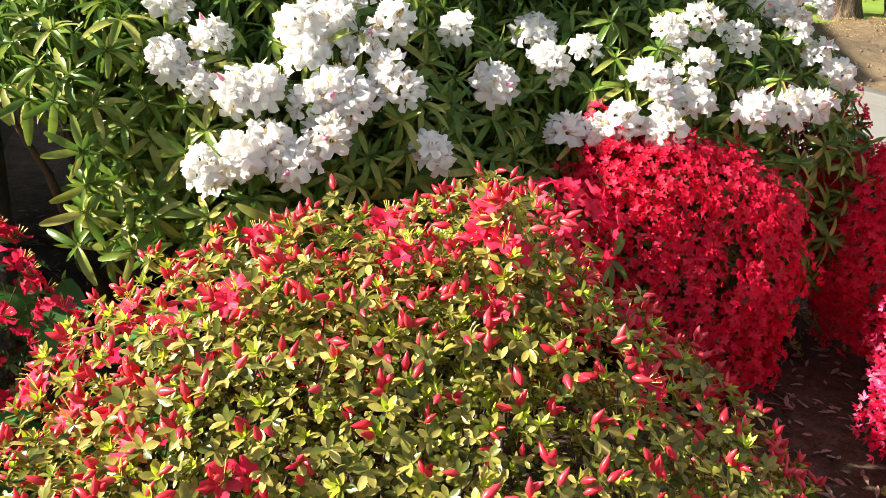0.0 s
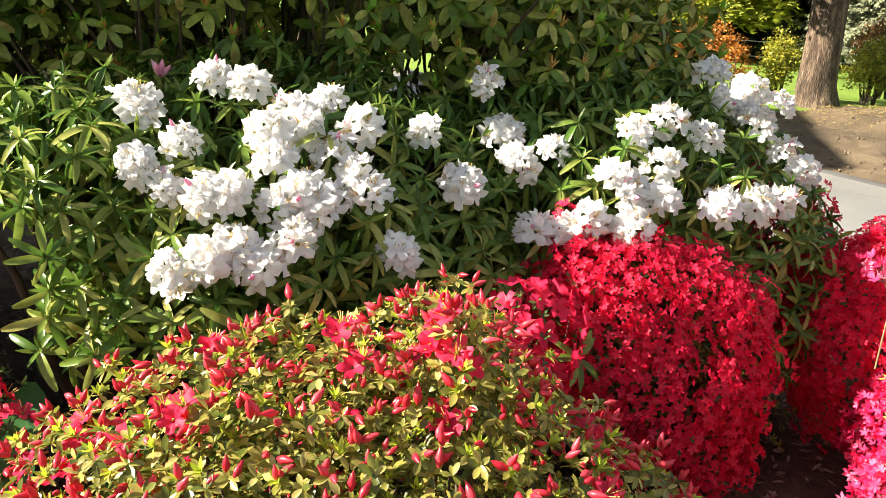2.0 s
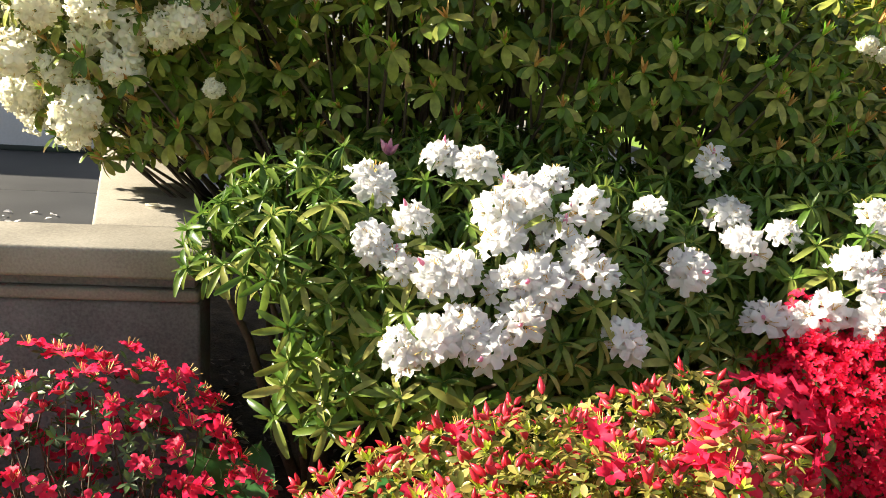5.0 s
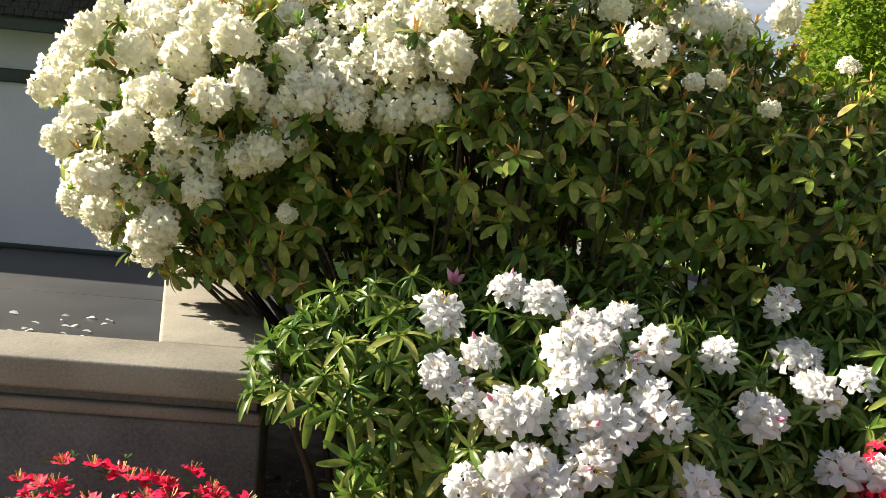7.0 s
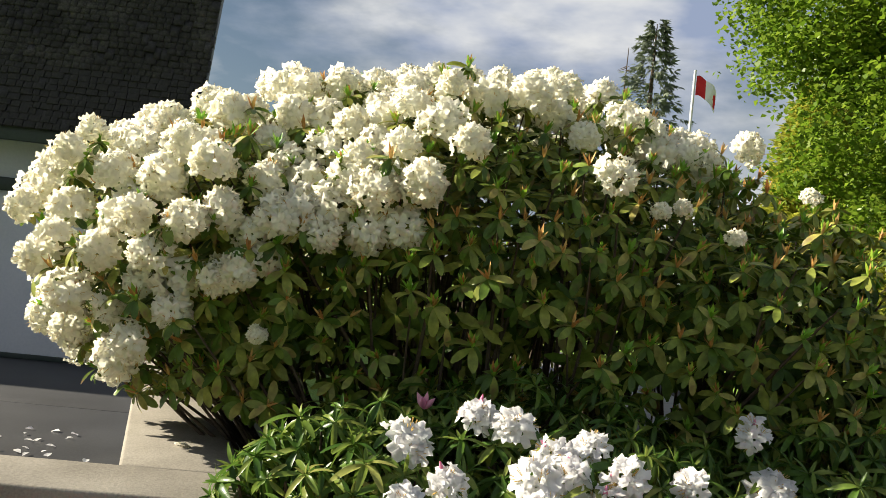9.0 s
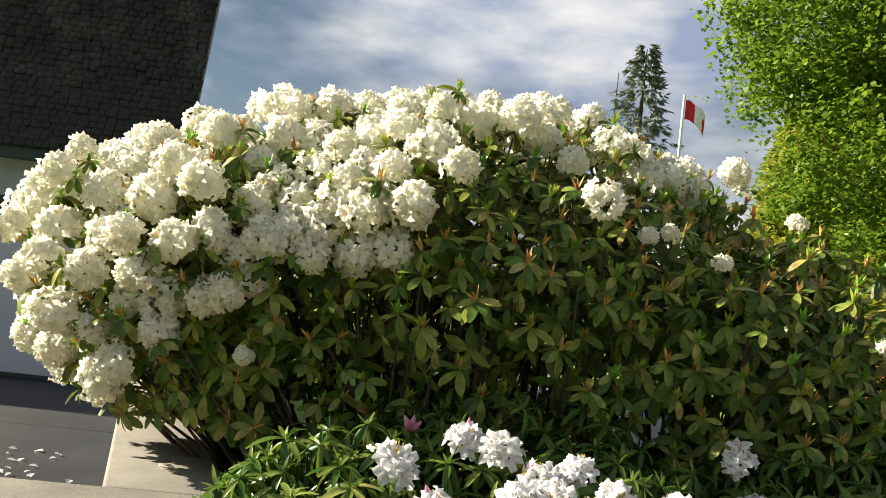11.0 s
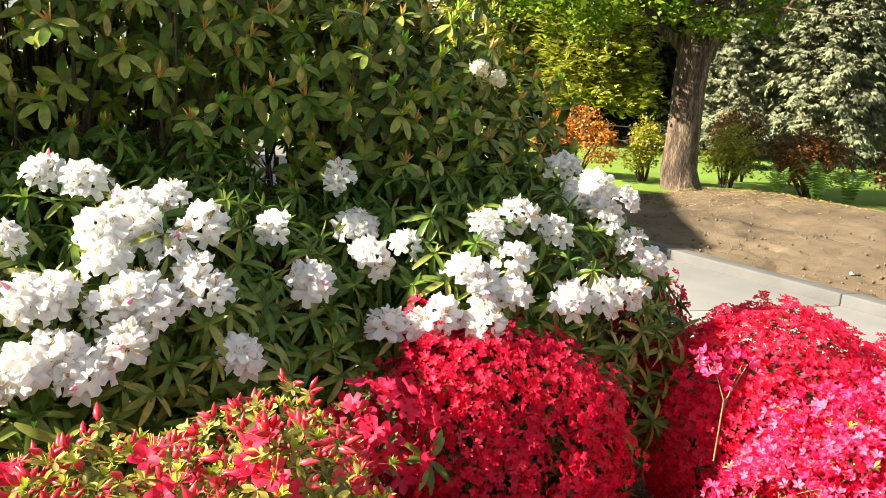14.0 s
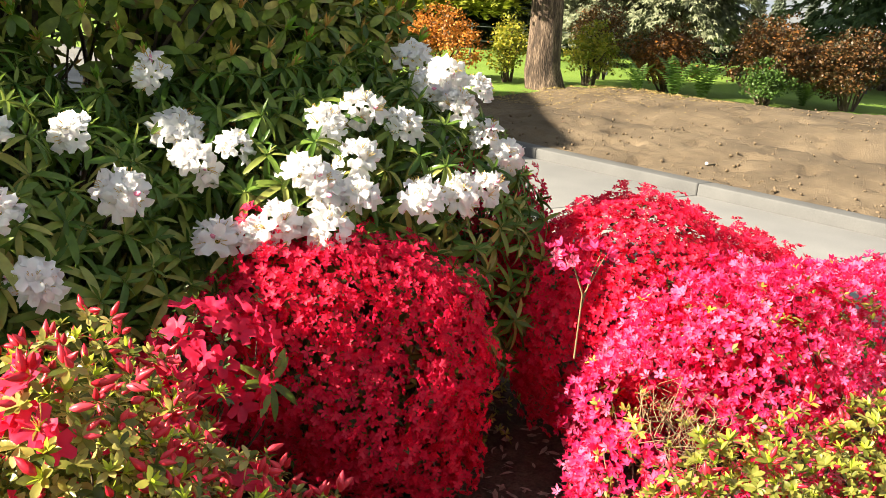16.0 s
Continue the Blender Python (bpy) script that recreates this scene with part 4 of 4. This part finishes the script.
# ---- litter on the bed ----
rr = np.random.default_rng(14)
chip = [leaf(0.05, 0.012, 0.5, 0.15, 0.35, 4), leaf(0.036, 0.017, 0.5, -0.25, 0.4, 4)]
ms = []
for i in range(10500):
    x, y = rr.uniform(-1.8, 4.2), rr.uniform(-2.4, 4.0)
    ms.append(euler4(rr.normal(0, 0.35), rr.normal(0, 0.25), rr.uniform(0, 6.28), rr.uniform(0.5, 1.3), (x, y, bed_z(x, y) + 0.012)))
t = merge(scatter(chip[0], ms[::2]), scatter(chip[1], ms[1::2]))
tagged(new("mulch_litter", build("mulch_litter", t[0], t[1], [M_CHIP])), "dry brown leaf litter and bark chips on the mulch", "leaf litter", kind="stuff")
ms = []
pet = leaf(0.045, 0.03, 0.55, 0.2, 0.4, 4)
for i in range(26):
    ms.append(euler4(rr.normal(0, 0.2), rr.normal(0, 0.2), rr.uniform(0, 6.28), rr.uniform(0.7, 1.5), (rr.normal(-2.1, 0.32), rr.uniform(4.9, 5.6), PORCH + 0.012)))
t = scatter(pet, ms)
tagged(new("fallen_petals", build("fallen_petals", t[0], t[1], [M_WHITE])), "fallen white petals on the dark porch floor", "petals", kind="stuff")
t = merge(moved(pet, euler4(0.1, 0, 0.4, 1.3, (-0.80, 2.98, 0.958))), moved(pet, euler4(0.1, 0, 2.4, 1.2, (-0.77, 2.99, 0.958))))
tagged(new("fallen_flower", build("fallen_flower", t[0], t[1], [M_CREAM])), "wilted white flower lying on the concrete coping", "petals")
clod = spindle(0.04, 0.05, 0, 5, 0.5, 0.3)
ms = []
for i in range(4500):
    yk = rr.uniform(-3, 12)
    u = rr.uniform(0, 1) ** 1.5 * 6
    x = kerb_x(yk) + 0.3 + u
    yy = yk + 0.35 * u
    if yy < 10.0 - 0.53 * (x - 8.2):
        ms.append(euler4(rr.uniform(0, 3), rr.uniform(0, 3), 0, rr.uniform(0.2, 0.95) ** 2, (x, yy, soil_z(x, yy) + 0.002)))
t = scatter(clod, ms)
tagged(new("soil_clods", build("soil_clods", t[0], t[1], [M_CLOD], None, False)), "loose brown clods lying on the raked soil", "clods", kind="stuff")
ms = []
for i in range(5200):
    x = rr.uniform(6.4, 10.8)
    yy = 10.2 - 0.53 * (x - 8.2) - abs(rr.normal(0, 0.75))
    ms.append(euler4(rr.normal(0, 0.3), rr.normal(0, 0.3), rr.uniform(0, 6.28), rr.uniform(0.4, 1.0), (x, yy, soil_z(x, yy) + 0.01)))
t = scatter(chip[0], ms)
tagged(new("straw_litter", build("straw_litter", t[0], t[1], [M_STRAW])), "straw-coloured dry litter along the lawn's edge by the maple", "litter", kind="stuff")
px, py = 7.1, 5.4
tagged(new("paper_scrap", build("paper_scrap", *leaf(0.16, 0.11, 0.5, 0.1, 0.4, 5)[:2], [M_PAPER])), "crumpled white scrap of paper on bare soil", "paper").location = (px, py, soil_z(px, py) + 0.02)

# ---- trees and far shrubs ----


def crown_leaves(lobes, n, size, seed, per=10, hollow=0.35, lump=0.5, patchy=0.0):
    """Clumps of small folded leaves filling the outer part of joined ellipsoids unevenly."""
    r = np.random.default_rng(seed)
    ms = []
    vol = np.array([a * b * c for _, (a, b, c) in lobes]) ** 0.75
    for k, (c, rad) in enumerate(lobes):
        for i in range(int(n * vol[k] / vol.sum())):
            d = r.normal(size=3)
            d /= np.linalg.norm(d)
            q = hollow + (1 - hollow) * r.random() ** 0.5
            p = np.array(c) + d * np.array(rad) * q * (1 + 0.18 * noise.noise(Vector(d * 3)))
            if patchy and p[2] < 5.6 and noise.noise(Vector(p * 0.95)) < patchy:
                continue
            for j in range(per):
                o = r.normal(0, lump, 3)
                o[2] *= 0.5
                ms.append(euler4(r.normal(0, 0.5), r.normal(0.3, 0.5), r.uniform(0, 6.28), r.uniform(0.6, 1.3) * size, p + o))
    return ms


TREELEAF = leaf(1.0, 0.9, 0.5, 0.2, 0.35, 3)
MAPLELEAF = (np.array(((0, 0, 0), (0.5, 0.46, 0.14), (1, 0, -0.12), (0.5, -0.46, 0.14))), np.array(((0, 1, 2, 3),)), np.zeros(1, int))
maple = thing("maple_tree", "large old maple in fresh lime-green leaf with furrowed bark", "tree", (0, 0, 0))
B = np.array((9.80, 10.97, 0.15))


def pt(x, y, z):
    return B + np.array((x, y, z))


SIDE = np.array((0.75, -0.66, 0.0))


def up_at(a, z, d=0.0):
    return B + SIDE * (a - 0.10 * z - 0.09 * min(z, 2.4)) + np.array((0.66 * d, 0.75 * d, z))


limbs = [([up_at(0, -0.1), up_at(0, 0.15), up_at(-0.02, 0.45), up_at(0.03, 0.8), up_at(0.08, 1.1), up_at(0.15, 1.6), up_at(0.25, 2.1), up_at(0.33, 2.5)], 0.28, 0.27),
         ([up_at(0.34, 2.3), up_at(0.32, 2.7), up_at(0.30, 3.1), up_at(0.25, 3.6), up_at(0.2, 4.2), up_at(0.1, 6.5)], 0.21, 0.07),
         ([up_at(0.42, 2.3), up_at(0.58, 2.7), up_at(0.71, 3.2), up_at(0.87, 3.7), up_at(1.02, 4.2), up_at(1.6, 6.4)], 0.19, 0.06),
         ([up_at(0.26, 2.3), up_at(0.0, 2.6), up_at(-0.25, 2.75), up_at(-0.5, 3.05), up_at(-0.8, 3.55), up_at(-1.1, 4.3), up_at(-1.6, 5.4)], 0.12, 0.03),
         ([up_at(0.9, 3.7), up_at(1.25, 3.85), up_at(1.6, 4.15), up_at(2.2, 4.6)], 0.08, 0.03),
         ([up_at(1.5, 5.6), up_at(2.6, 4.75), up_at(3.2, 4.25), up_at(2.4, 4.0), up_at(2.0, 3.7), up_at(1.8, 3.3), up_at(1.5, 2.9)], 0.09, 0.035),
         ([up_at(0.9, 3.9), up_at(0.98, 3.5), up_at(0.95, 3.0)], 0.05, 0.02),
         ([up_at(0.35, 3.0), up_at(0.2, 3.5, 0.5), up_at(-0.1, 4.4, 1.0), up_at(-0.3, 5.8, 1.2)], 0.12, 0.04)]
r = np.random.default_rng(21)
tb = merge(*[tube(p, a, b, 14) for p, a, b in limbs])
tv = tb[0].copy()
for i, v in enumerate(tv):
    f = 0.06 * noise.noise(Vector((v[0] * 5, v[1] * 5, v[2] * 1.2))) + 0.34 * math.exp(-(v[2] - B[2]) / 0.22) + 0.05 * math.exp(-((v[2] - B[2] - 0.55) / 0.18) ** 2)
    axis = (B + SIDE * 0.03 * min(2.0, max(0.0, v[2] - B[2])))[:2]
    if v[2] < B[2] + 2.6:
        tv[i, :2] = axis + (v[:2] - axis) * (1 + f * 1.2)
part("trunk", build("trunk", tv, tb[1], [M_BARK]), maple)
bs = []
for p, a, b in limbs[1:]:
    for j in range(12):
        q = np.array(p[r.integers(1, len(p))])
        d = r.normal(0, 1, 3) * (0.6, 0.6, 0.5) + np.array((0, 0, 0.5))
        k = r.normal(0, 0.12, (2, 3))
        bs.append(tube([q, q + d * 0.45 + k[0], q + d + k[1], q + d * 1.5 + k[0] + k[1]], 0.026, 0.006, 5))
t = merge(*bs)
part("branchwork", build("branchwork", t[0], t[1], [M_BARK]), maple, kind="stuff")
MAPLE_LOBES = [((9.3, 11.8, 7.5), (4.4, 4.2, 3.0)), ((7.25, 12.5, 4.7), (1.8, 1.8, 1.6)), ((7.9, 11.8, 3.5), (1.4, 1.3, 0.85)), ((6.6, 13.0, 6.7), (1.6, 1.6, 1.7)), ((12.6, 11.0, 6.2), (3.0, 2.8, 2.0)), ((9.4, 12.0, 4.4), (1.8, 1.6, 1.0)),
               ((12.8, 12.8, 5.2), (2.0, 1.8, 0.8)), ((9.0, 10.8, 3.2), (0.5, 0.5, 0.4)), ((7.8, 10.8, 3.7), (1.3, 1.1, 0.9)), ((8.9, 11.4, 3.35), (1.0, 0.8, 0.65)), ((9.55, 10.55, 2.85), (0.34, 0.3, 0.3)), ((11.6, 11.5, 3.5), (0.8, 0.7, 0.4)), ((10.4, 11.8, 5.0), (1.6, 1.3, 0.7)), ((7.4, 12.2, 3.9), (1.6, 1.4, 1.0)), ((8.8, 11.9, 3.9), (1.5, 1.4, 0.8))]
ms = crown_leaves(MAPLE_LOBES, 5600, 0.095, 22, 26, 0.35, 0.2, -0.06)
t = scatter(MAPLELEAF, ms)
part("crown", build("crown", t[0], t[1], [M_MAPLE]), maple, kind="stuff")


def tuft(w):
    """Three narrow fingers fanned along +x."""
    V, Q = [], []
    for i, a in enumerate((-0.5, 0.0, 0.5)):
        c, s, L = math.cos(a), math.sin(a), 1.0 - 0.25 * abs(a)
        for u, v, z in ((0, 0, 0), (0.45, w, 0.04), (1, 0, -0.12), (0.45, -w, 0.04)):
            V.append((L * (u * c - v * s), L * (u * s + v * c), z))
        Q.append((4 * i, 4 * i + 1, 4 * i + 2, 4 * i + 3))
    return np.array(V), np.array(Q), np.zeros(3, int)


def conifer_mesh(H, R, seed, skirt=0.08, droop=0.3, boughs=300, sprays=22, size=0.3, round_=0.8, hang=0.3, clump=0.0):
    """Drooping boughs set with small feathery tufts round a straight trunk."""
    r = np.random.default_rng(seed)
    ms = []
    for i in range(boughs):
        s = skirt + (0.98 - skirt) * ((i + r.random()) / boughs) ** 1.15
        reach = R * (1 - s) ** round_ * r.uniform(0.6, 1.12) + 0.12
        a = i * GA + r.normal(0, 0.3)
        for j in range(sprays):
            q = 0.2 + 0.8 * r.random() ** 0.7
            side = r.normal(0, 0.16) * reach * (1.25 - q)
            x, y = reach * q, side
            z = s * H - droop * reach * q ** 1.5 + r.normal(0, 0.05 + clump) - 0.25 * abs(side)
            p = (math.cos(a) * x - math.sin(a) * y, math.sin(a) * x + math.cos(a) * y, z)
            ms.append(euler4(r.normal(0, 0.5), hang + r.normal(0, 0.25), a + side * 1.2 + r.normal(0, 0.4), size * r.uniform(0.7, 1.4), p))
    return scatter(tuft(0.13), ms), tube([(0, 0, -0.2), (0, 0, H * 0.5), (0, 0, H * 0.97)], R * 0.07 + 0.08, 0.02, 8)


FIR, FIRT = conifer_mesh(14, 3.0, 1, 0.06, 0.3, 420, 20, 0.42)
DARK, DARKT = conifer_mesh(14, 3.2, 4, 0.10, 0.35, 620, 42, 0.2, 0.7, 0.5)
CED, CEDT = conifer_mesh(9, 2.3, 2, 0.15, 0.05, 560, 30, 0.24, 0.5, -0.2, 0.10)
SPR, SPRT = conifer_mesh(9, 2.5, 3, 0.13, 0.22, 480, 40, 0.19, 0.7, 0.45)


THIN, THINT = conifer_mesh(14, 3.8, 9, 0.3, 0.25, 210, 9, 0.36, 0.72)


def conifer(name, label, foliage, trunk, mat, spots, group=""):
    f, k = build("bough_mass", foliage[0], foliage[1], [mat]), build("trunk", trunk[0], trunk[1], [M_BARK])
    for x, y, s in spots:
        ob = thing(name, label, "tree", group=group)
        ob.matrix_basis = Matrix.LocRotScale((x, y, ground_z(x, y)), Euler((0, 0, x * 3 + y)), (s, s, s))
        part("trunk", k, ob)
        part("bough_mass", f, ob)


conifer("cedar_tree", "olive-green cedar with soft drooping sprays beside the lawn", CED, CEDT, M_CEDAR, [(15.4, 22.4, 1.0), (12.9, 25.0, 0.95)])
conifer("blue_spruce", "silvery blue spruce with tiered boughs", SPR, SPRT, M_SPRUCE, [(18.4, 15.9, 1.0), (21.5, 23.5, 1.15), (16.2, 17.2, 0.62)])
conifer("fir_tree", "dark green fir standing at the wood's edge", FIR, FIRT, M_FIR,
        [(27.2, 22.9, 0.72), (14.0, 34.0, 0.45), (18.0, 32.0, 0.95), (21.0, 30.0, 1.1), (24.0, 28.0, 1.0), (26.0, 25.5, 0.95), (23.0, 33.0, 1.1), (17.0, 27.0, 0.9), (19.6, 25.5, 0.95), (22.0, 22.5, 0.9), (24.5, 20.6, 0.8), (12.0, 31.0, 0.42)], "wood's edge")
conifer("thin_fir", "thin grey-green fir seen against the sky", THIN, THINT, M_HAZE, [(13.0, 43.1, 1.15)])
conifer("dark_fir", "dark drooping fir with fine dense foliage", DARK, DARKT, M_FIR, [(21.2, 11.3, 1.0)])
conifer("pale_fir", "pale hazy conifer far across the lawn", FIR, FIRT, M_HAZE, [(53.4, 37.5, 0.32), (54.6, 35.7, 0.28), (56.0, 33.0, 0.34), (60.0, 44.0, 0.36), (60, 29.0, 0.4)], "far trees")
# a dead snag against the sky
snag = thing("dead_tree", "bare dead tree trunk with thin twigs", "tree")
sb = [tube([(11.6, 43.5, 0), (11.62, 43.5, 7), (11.7, 43.5, 14.6)], 0.16, 0.02, 6)]
for i in range(26):
    z = 8 + 6 * rng.random()
    a = rng.uniform(0, 6.28)
    L = rng.uniform(0.4, 1.1)
    sb.append(tube([(11.66, 43.5, z), (11.66 + math.cos(a) * L, 43.5 + math.sin(a) * L, z - 0.1)], 0.03, 0.008, 4))
t = merge(*sb)
part("trunk", build("trunk", t[0], t[1], [M_TWIG]), snag)


def far_shrub(name, label, x, y, w, h, mat, seed, n=110, clear=0.25):
    ob = thing(name, label, "shrub", group="shrubs along the lawn")
    z0 = ground_z(x, y)
    r = np.random.default_rng(seed)
    lobes = []
    for i in range(5):
        a = r.uniform(0, 6.28)
        o = 0.0 if i == 0 else w * r.uniform(0.2, 0.3)
        lobes.append(((x + math.cos(a) * o, y + math.sin(a) * o, z0 + h * (0.68 if i == 0 else r.uniform(0.40, 0.56))), (w * 0.27, w * 0.27, h * 0.28)))
    t = scatter(TREELEAF, crown_leaves(lobes, int(n * 1.5), 0.046, seed, 13, 0.35, 0.06))
    part("leaves", build("leaves", t[0], t[1], [mat]), ob, kind="stuff")
    tips = [np.array(c) + r.normal(0, 0.12, 3) for c, _ in lobes for _ in range(3)]
    s = stem_net([(x - 0.08, y, z0 - 0.05), (x + 0.08, y, z0 - 0.05)], tips, 0.022, 0.006, seed, 0.04)
    part("stem_mass", build("stem_mass", s[0], s[1], [M_TWIG]), ob, kind="stuff")


far_shrub("bronze_shrub", "rounded shrub with bright orange-bronze young leaves", 8.6, 12.5, 1.6, 1.4, M_ORANGE, 101, 330)
far_shrub("green_shrub", "slim yellow-green shrub on bare stems", 9.65, 11.9, 0.95, 1.25, M_LIME, 102, 150)
far_shrub("yellow_shrub", "open shrub with yellow and green leaves", 11.05, 11.3, 1.1, 1.25, M_LIME, 103, 170)
far_shrub("bronze_shrub", "tall dark bronze shrub behind the maple", 12.6, 12.6, 1.2, 1.75, M_RUST, 104, 220)
far_shrub("maroon_shrub", "domed shrub with maroon and orange leaves", 12.1, 10.4, 1.65, 1.3, M_RUST, 105, 420)
far_shrub("maroon_shrub", "broad shrub with dark maroon leaves", 12.9, 9.0, 2.0, 1.55, M_RUST, 106, 600)
far_shrub("maroon_shrub", "broad shrub with rusty orange-tipped leaves", 13.9, 8.0, 2.1, 1.45, M_RUST, 107, 600)
far_shrub("green_shrub", "small pale green shrub with white flowers", 12.3, 8.55, 0.85, 0.85, M_FERN, 108, 110)


def fern(x, y, s, seed):
    ob = thing("fern", "arching green fern at the lawn's edge", "fern", group="ferns")
    r = np.random.default_rng(seed)
    out = []
    for i in range(14):
        a = r.uniform(0, 6.28)
        f = [moved(leaf(0.12 * math.sin(math.pi * (0.15 + 0.8 * q)), 0.035, 0.4, 0.2, 0.2, 3), euler4(0, 0, sd * 1.25, 1, (q * 0.75, 0, 0.75 * (q - 0.75 * q * q)))) for q in np.linspace(0.1, 0.98, 14) for sd in (-1, 1)]
        t = merge(*f)
        part("frond", build("frond", t[0], t[1], [M_FERN]), ob, euler4(0, -r.uniform(0.45, 1.0), a, s * r.uniform(0.8, 1.1), (x, y, ground_z(x, y))))


for i, (x, y, s) in enumerate(((10.6, 9.7, 0.8), (11.2, 9.45, 1.0), (11.6, 9.2, 1.0), (13.0, 8.3, 0.7))):
    fern(x, y, s, 200 + i)

# ---- flag and fence ----
flag = thing("flagpole", "white flagpole flying a red and white flag", "flag")
FX, FY = 8.3, 23.6
part("pole", build("pole", *tube([(FX, FY, -0.1), (FX, FY, 4), (FX, FY, 8.25)], 0.06, 0.04, 10)[:2], [M_METAL]), flag)
fv, fq, fm = [], [], []
for j in range(9):
    for i in range(17):
        s = i / 16
        fv.append((FX + 0.06 + s * 0.66, FY + 0.12 * math.sin(s * 7 + j * 0.15) * s, 8.1 - j / 8 * 0.58 - 0.45 * s * s + 0.03 * math.sin(s * 9)))
for j in range(8):
    for i in range(16):
        a = j * 17 + i
        fq.append((a, a + 1, a + 18, a + 17))
        red = i < 7 or (i > 12 + (j not in (3, 4)) and 2 <= j <= 6)
        fm.append(0 if red else 1)
part("cloth", build("cloth", fv, fq, [M_FLAGRED, M_FLAGWHITE], fm), flag)
fence = thing("wire_fence", "thin dark wire fence across the lawn", "fence")
for i in range(12):
    x, y = 7.0 + i * 1.35, 17.2 - i * 0.72
    part("post", build("post", *tube([(x, y, ground_z(x, y) - 0.1), (x, y, ground_z(x, y) + 0.9)], 0.022, 0.018, 6)[:2], [M_WIRE]), fence)
for z in (0.55, 0.85):
    part("wire", build("wire", *tube([(7.0 + i * 1.35, 17.2 - i * 0.72, ground_z(7.0 + i * 1.35, 17.2 - i * 0.72) + z - (0.02 if i % 2 else 0)) for i in range(12)], 0.008, 0.008, 4)[:2], [M_WIRE]), fence)

# ---- shingles ----
rr = np.random.default_rng(31)
sh = [bevelled("shingle", box(0, w, 0, 0.125, 0, 0.022), [M_SHINGLE], 0.002, 1) for w in (0.06, 0.08, 0.105)]
near_sh, far_sh = 0, []
R3 = np.column_stack(((1, 0, 0), rdir, rup))
for row in range(41):
    x = RX1 + 0.02 - rr.uniform(0, 0.05)
    s = row * 0.066 - 0.03
    while x > RX0:
        k = int(rr.integers(0, 3))
        w = (0.06, 0.08, 0.105)[k]
        m = np.eye(4)
        tilt = np.array(Matrix.Rotation(radians(-8.5), 3, "X"))
        m[:3, :3] = R3 @ tilt @ np.diag((1, 1, rr.uniform(0.7, 1.3)))
        m[:3, 3] = (x - w, *(roof0 + rdir * (s + rr.normal(0, 0.0025)) + rup * (0.022 + rr.uniform(0, 0.005)))[1:])
        if row < 15 and x > -4.6 and near_sh < 300:
            near_sh += 1
            part("shingle", sh[k], roof, m)
        else:
            far_sh.append((k, m))
        x -= w + 0.006
t = merge(*[scatter(box(0, w, 0, 0.125, 0, 0.022), [m for kk, m in far_sh if kk == k]) for k, w in enumerate((0.06, 0.08, 0.105))])
part("upper_shingles", build("upper_shingles", t[0], t[1], [M_SHINGLE], None, False), roof, kind="stuff")
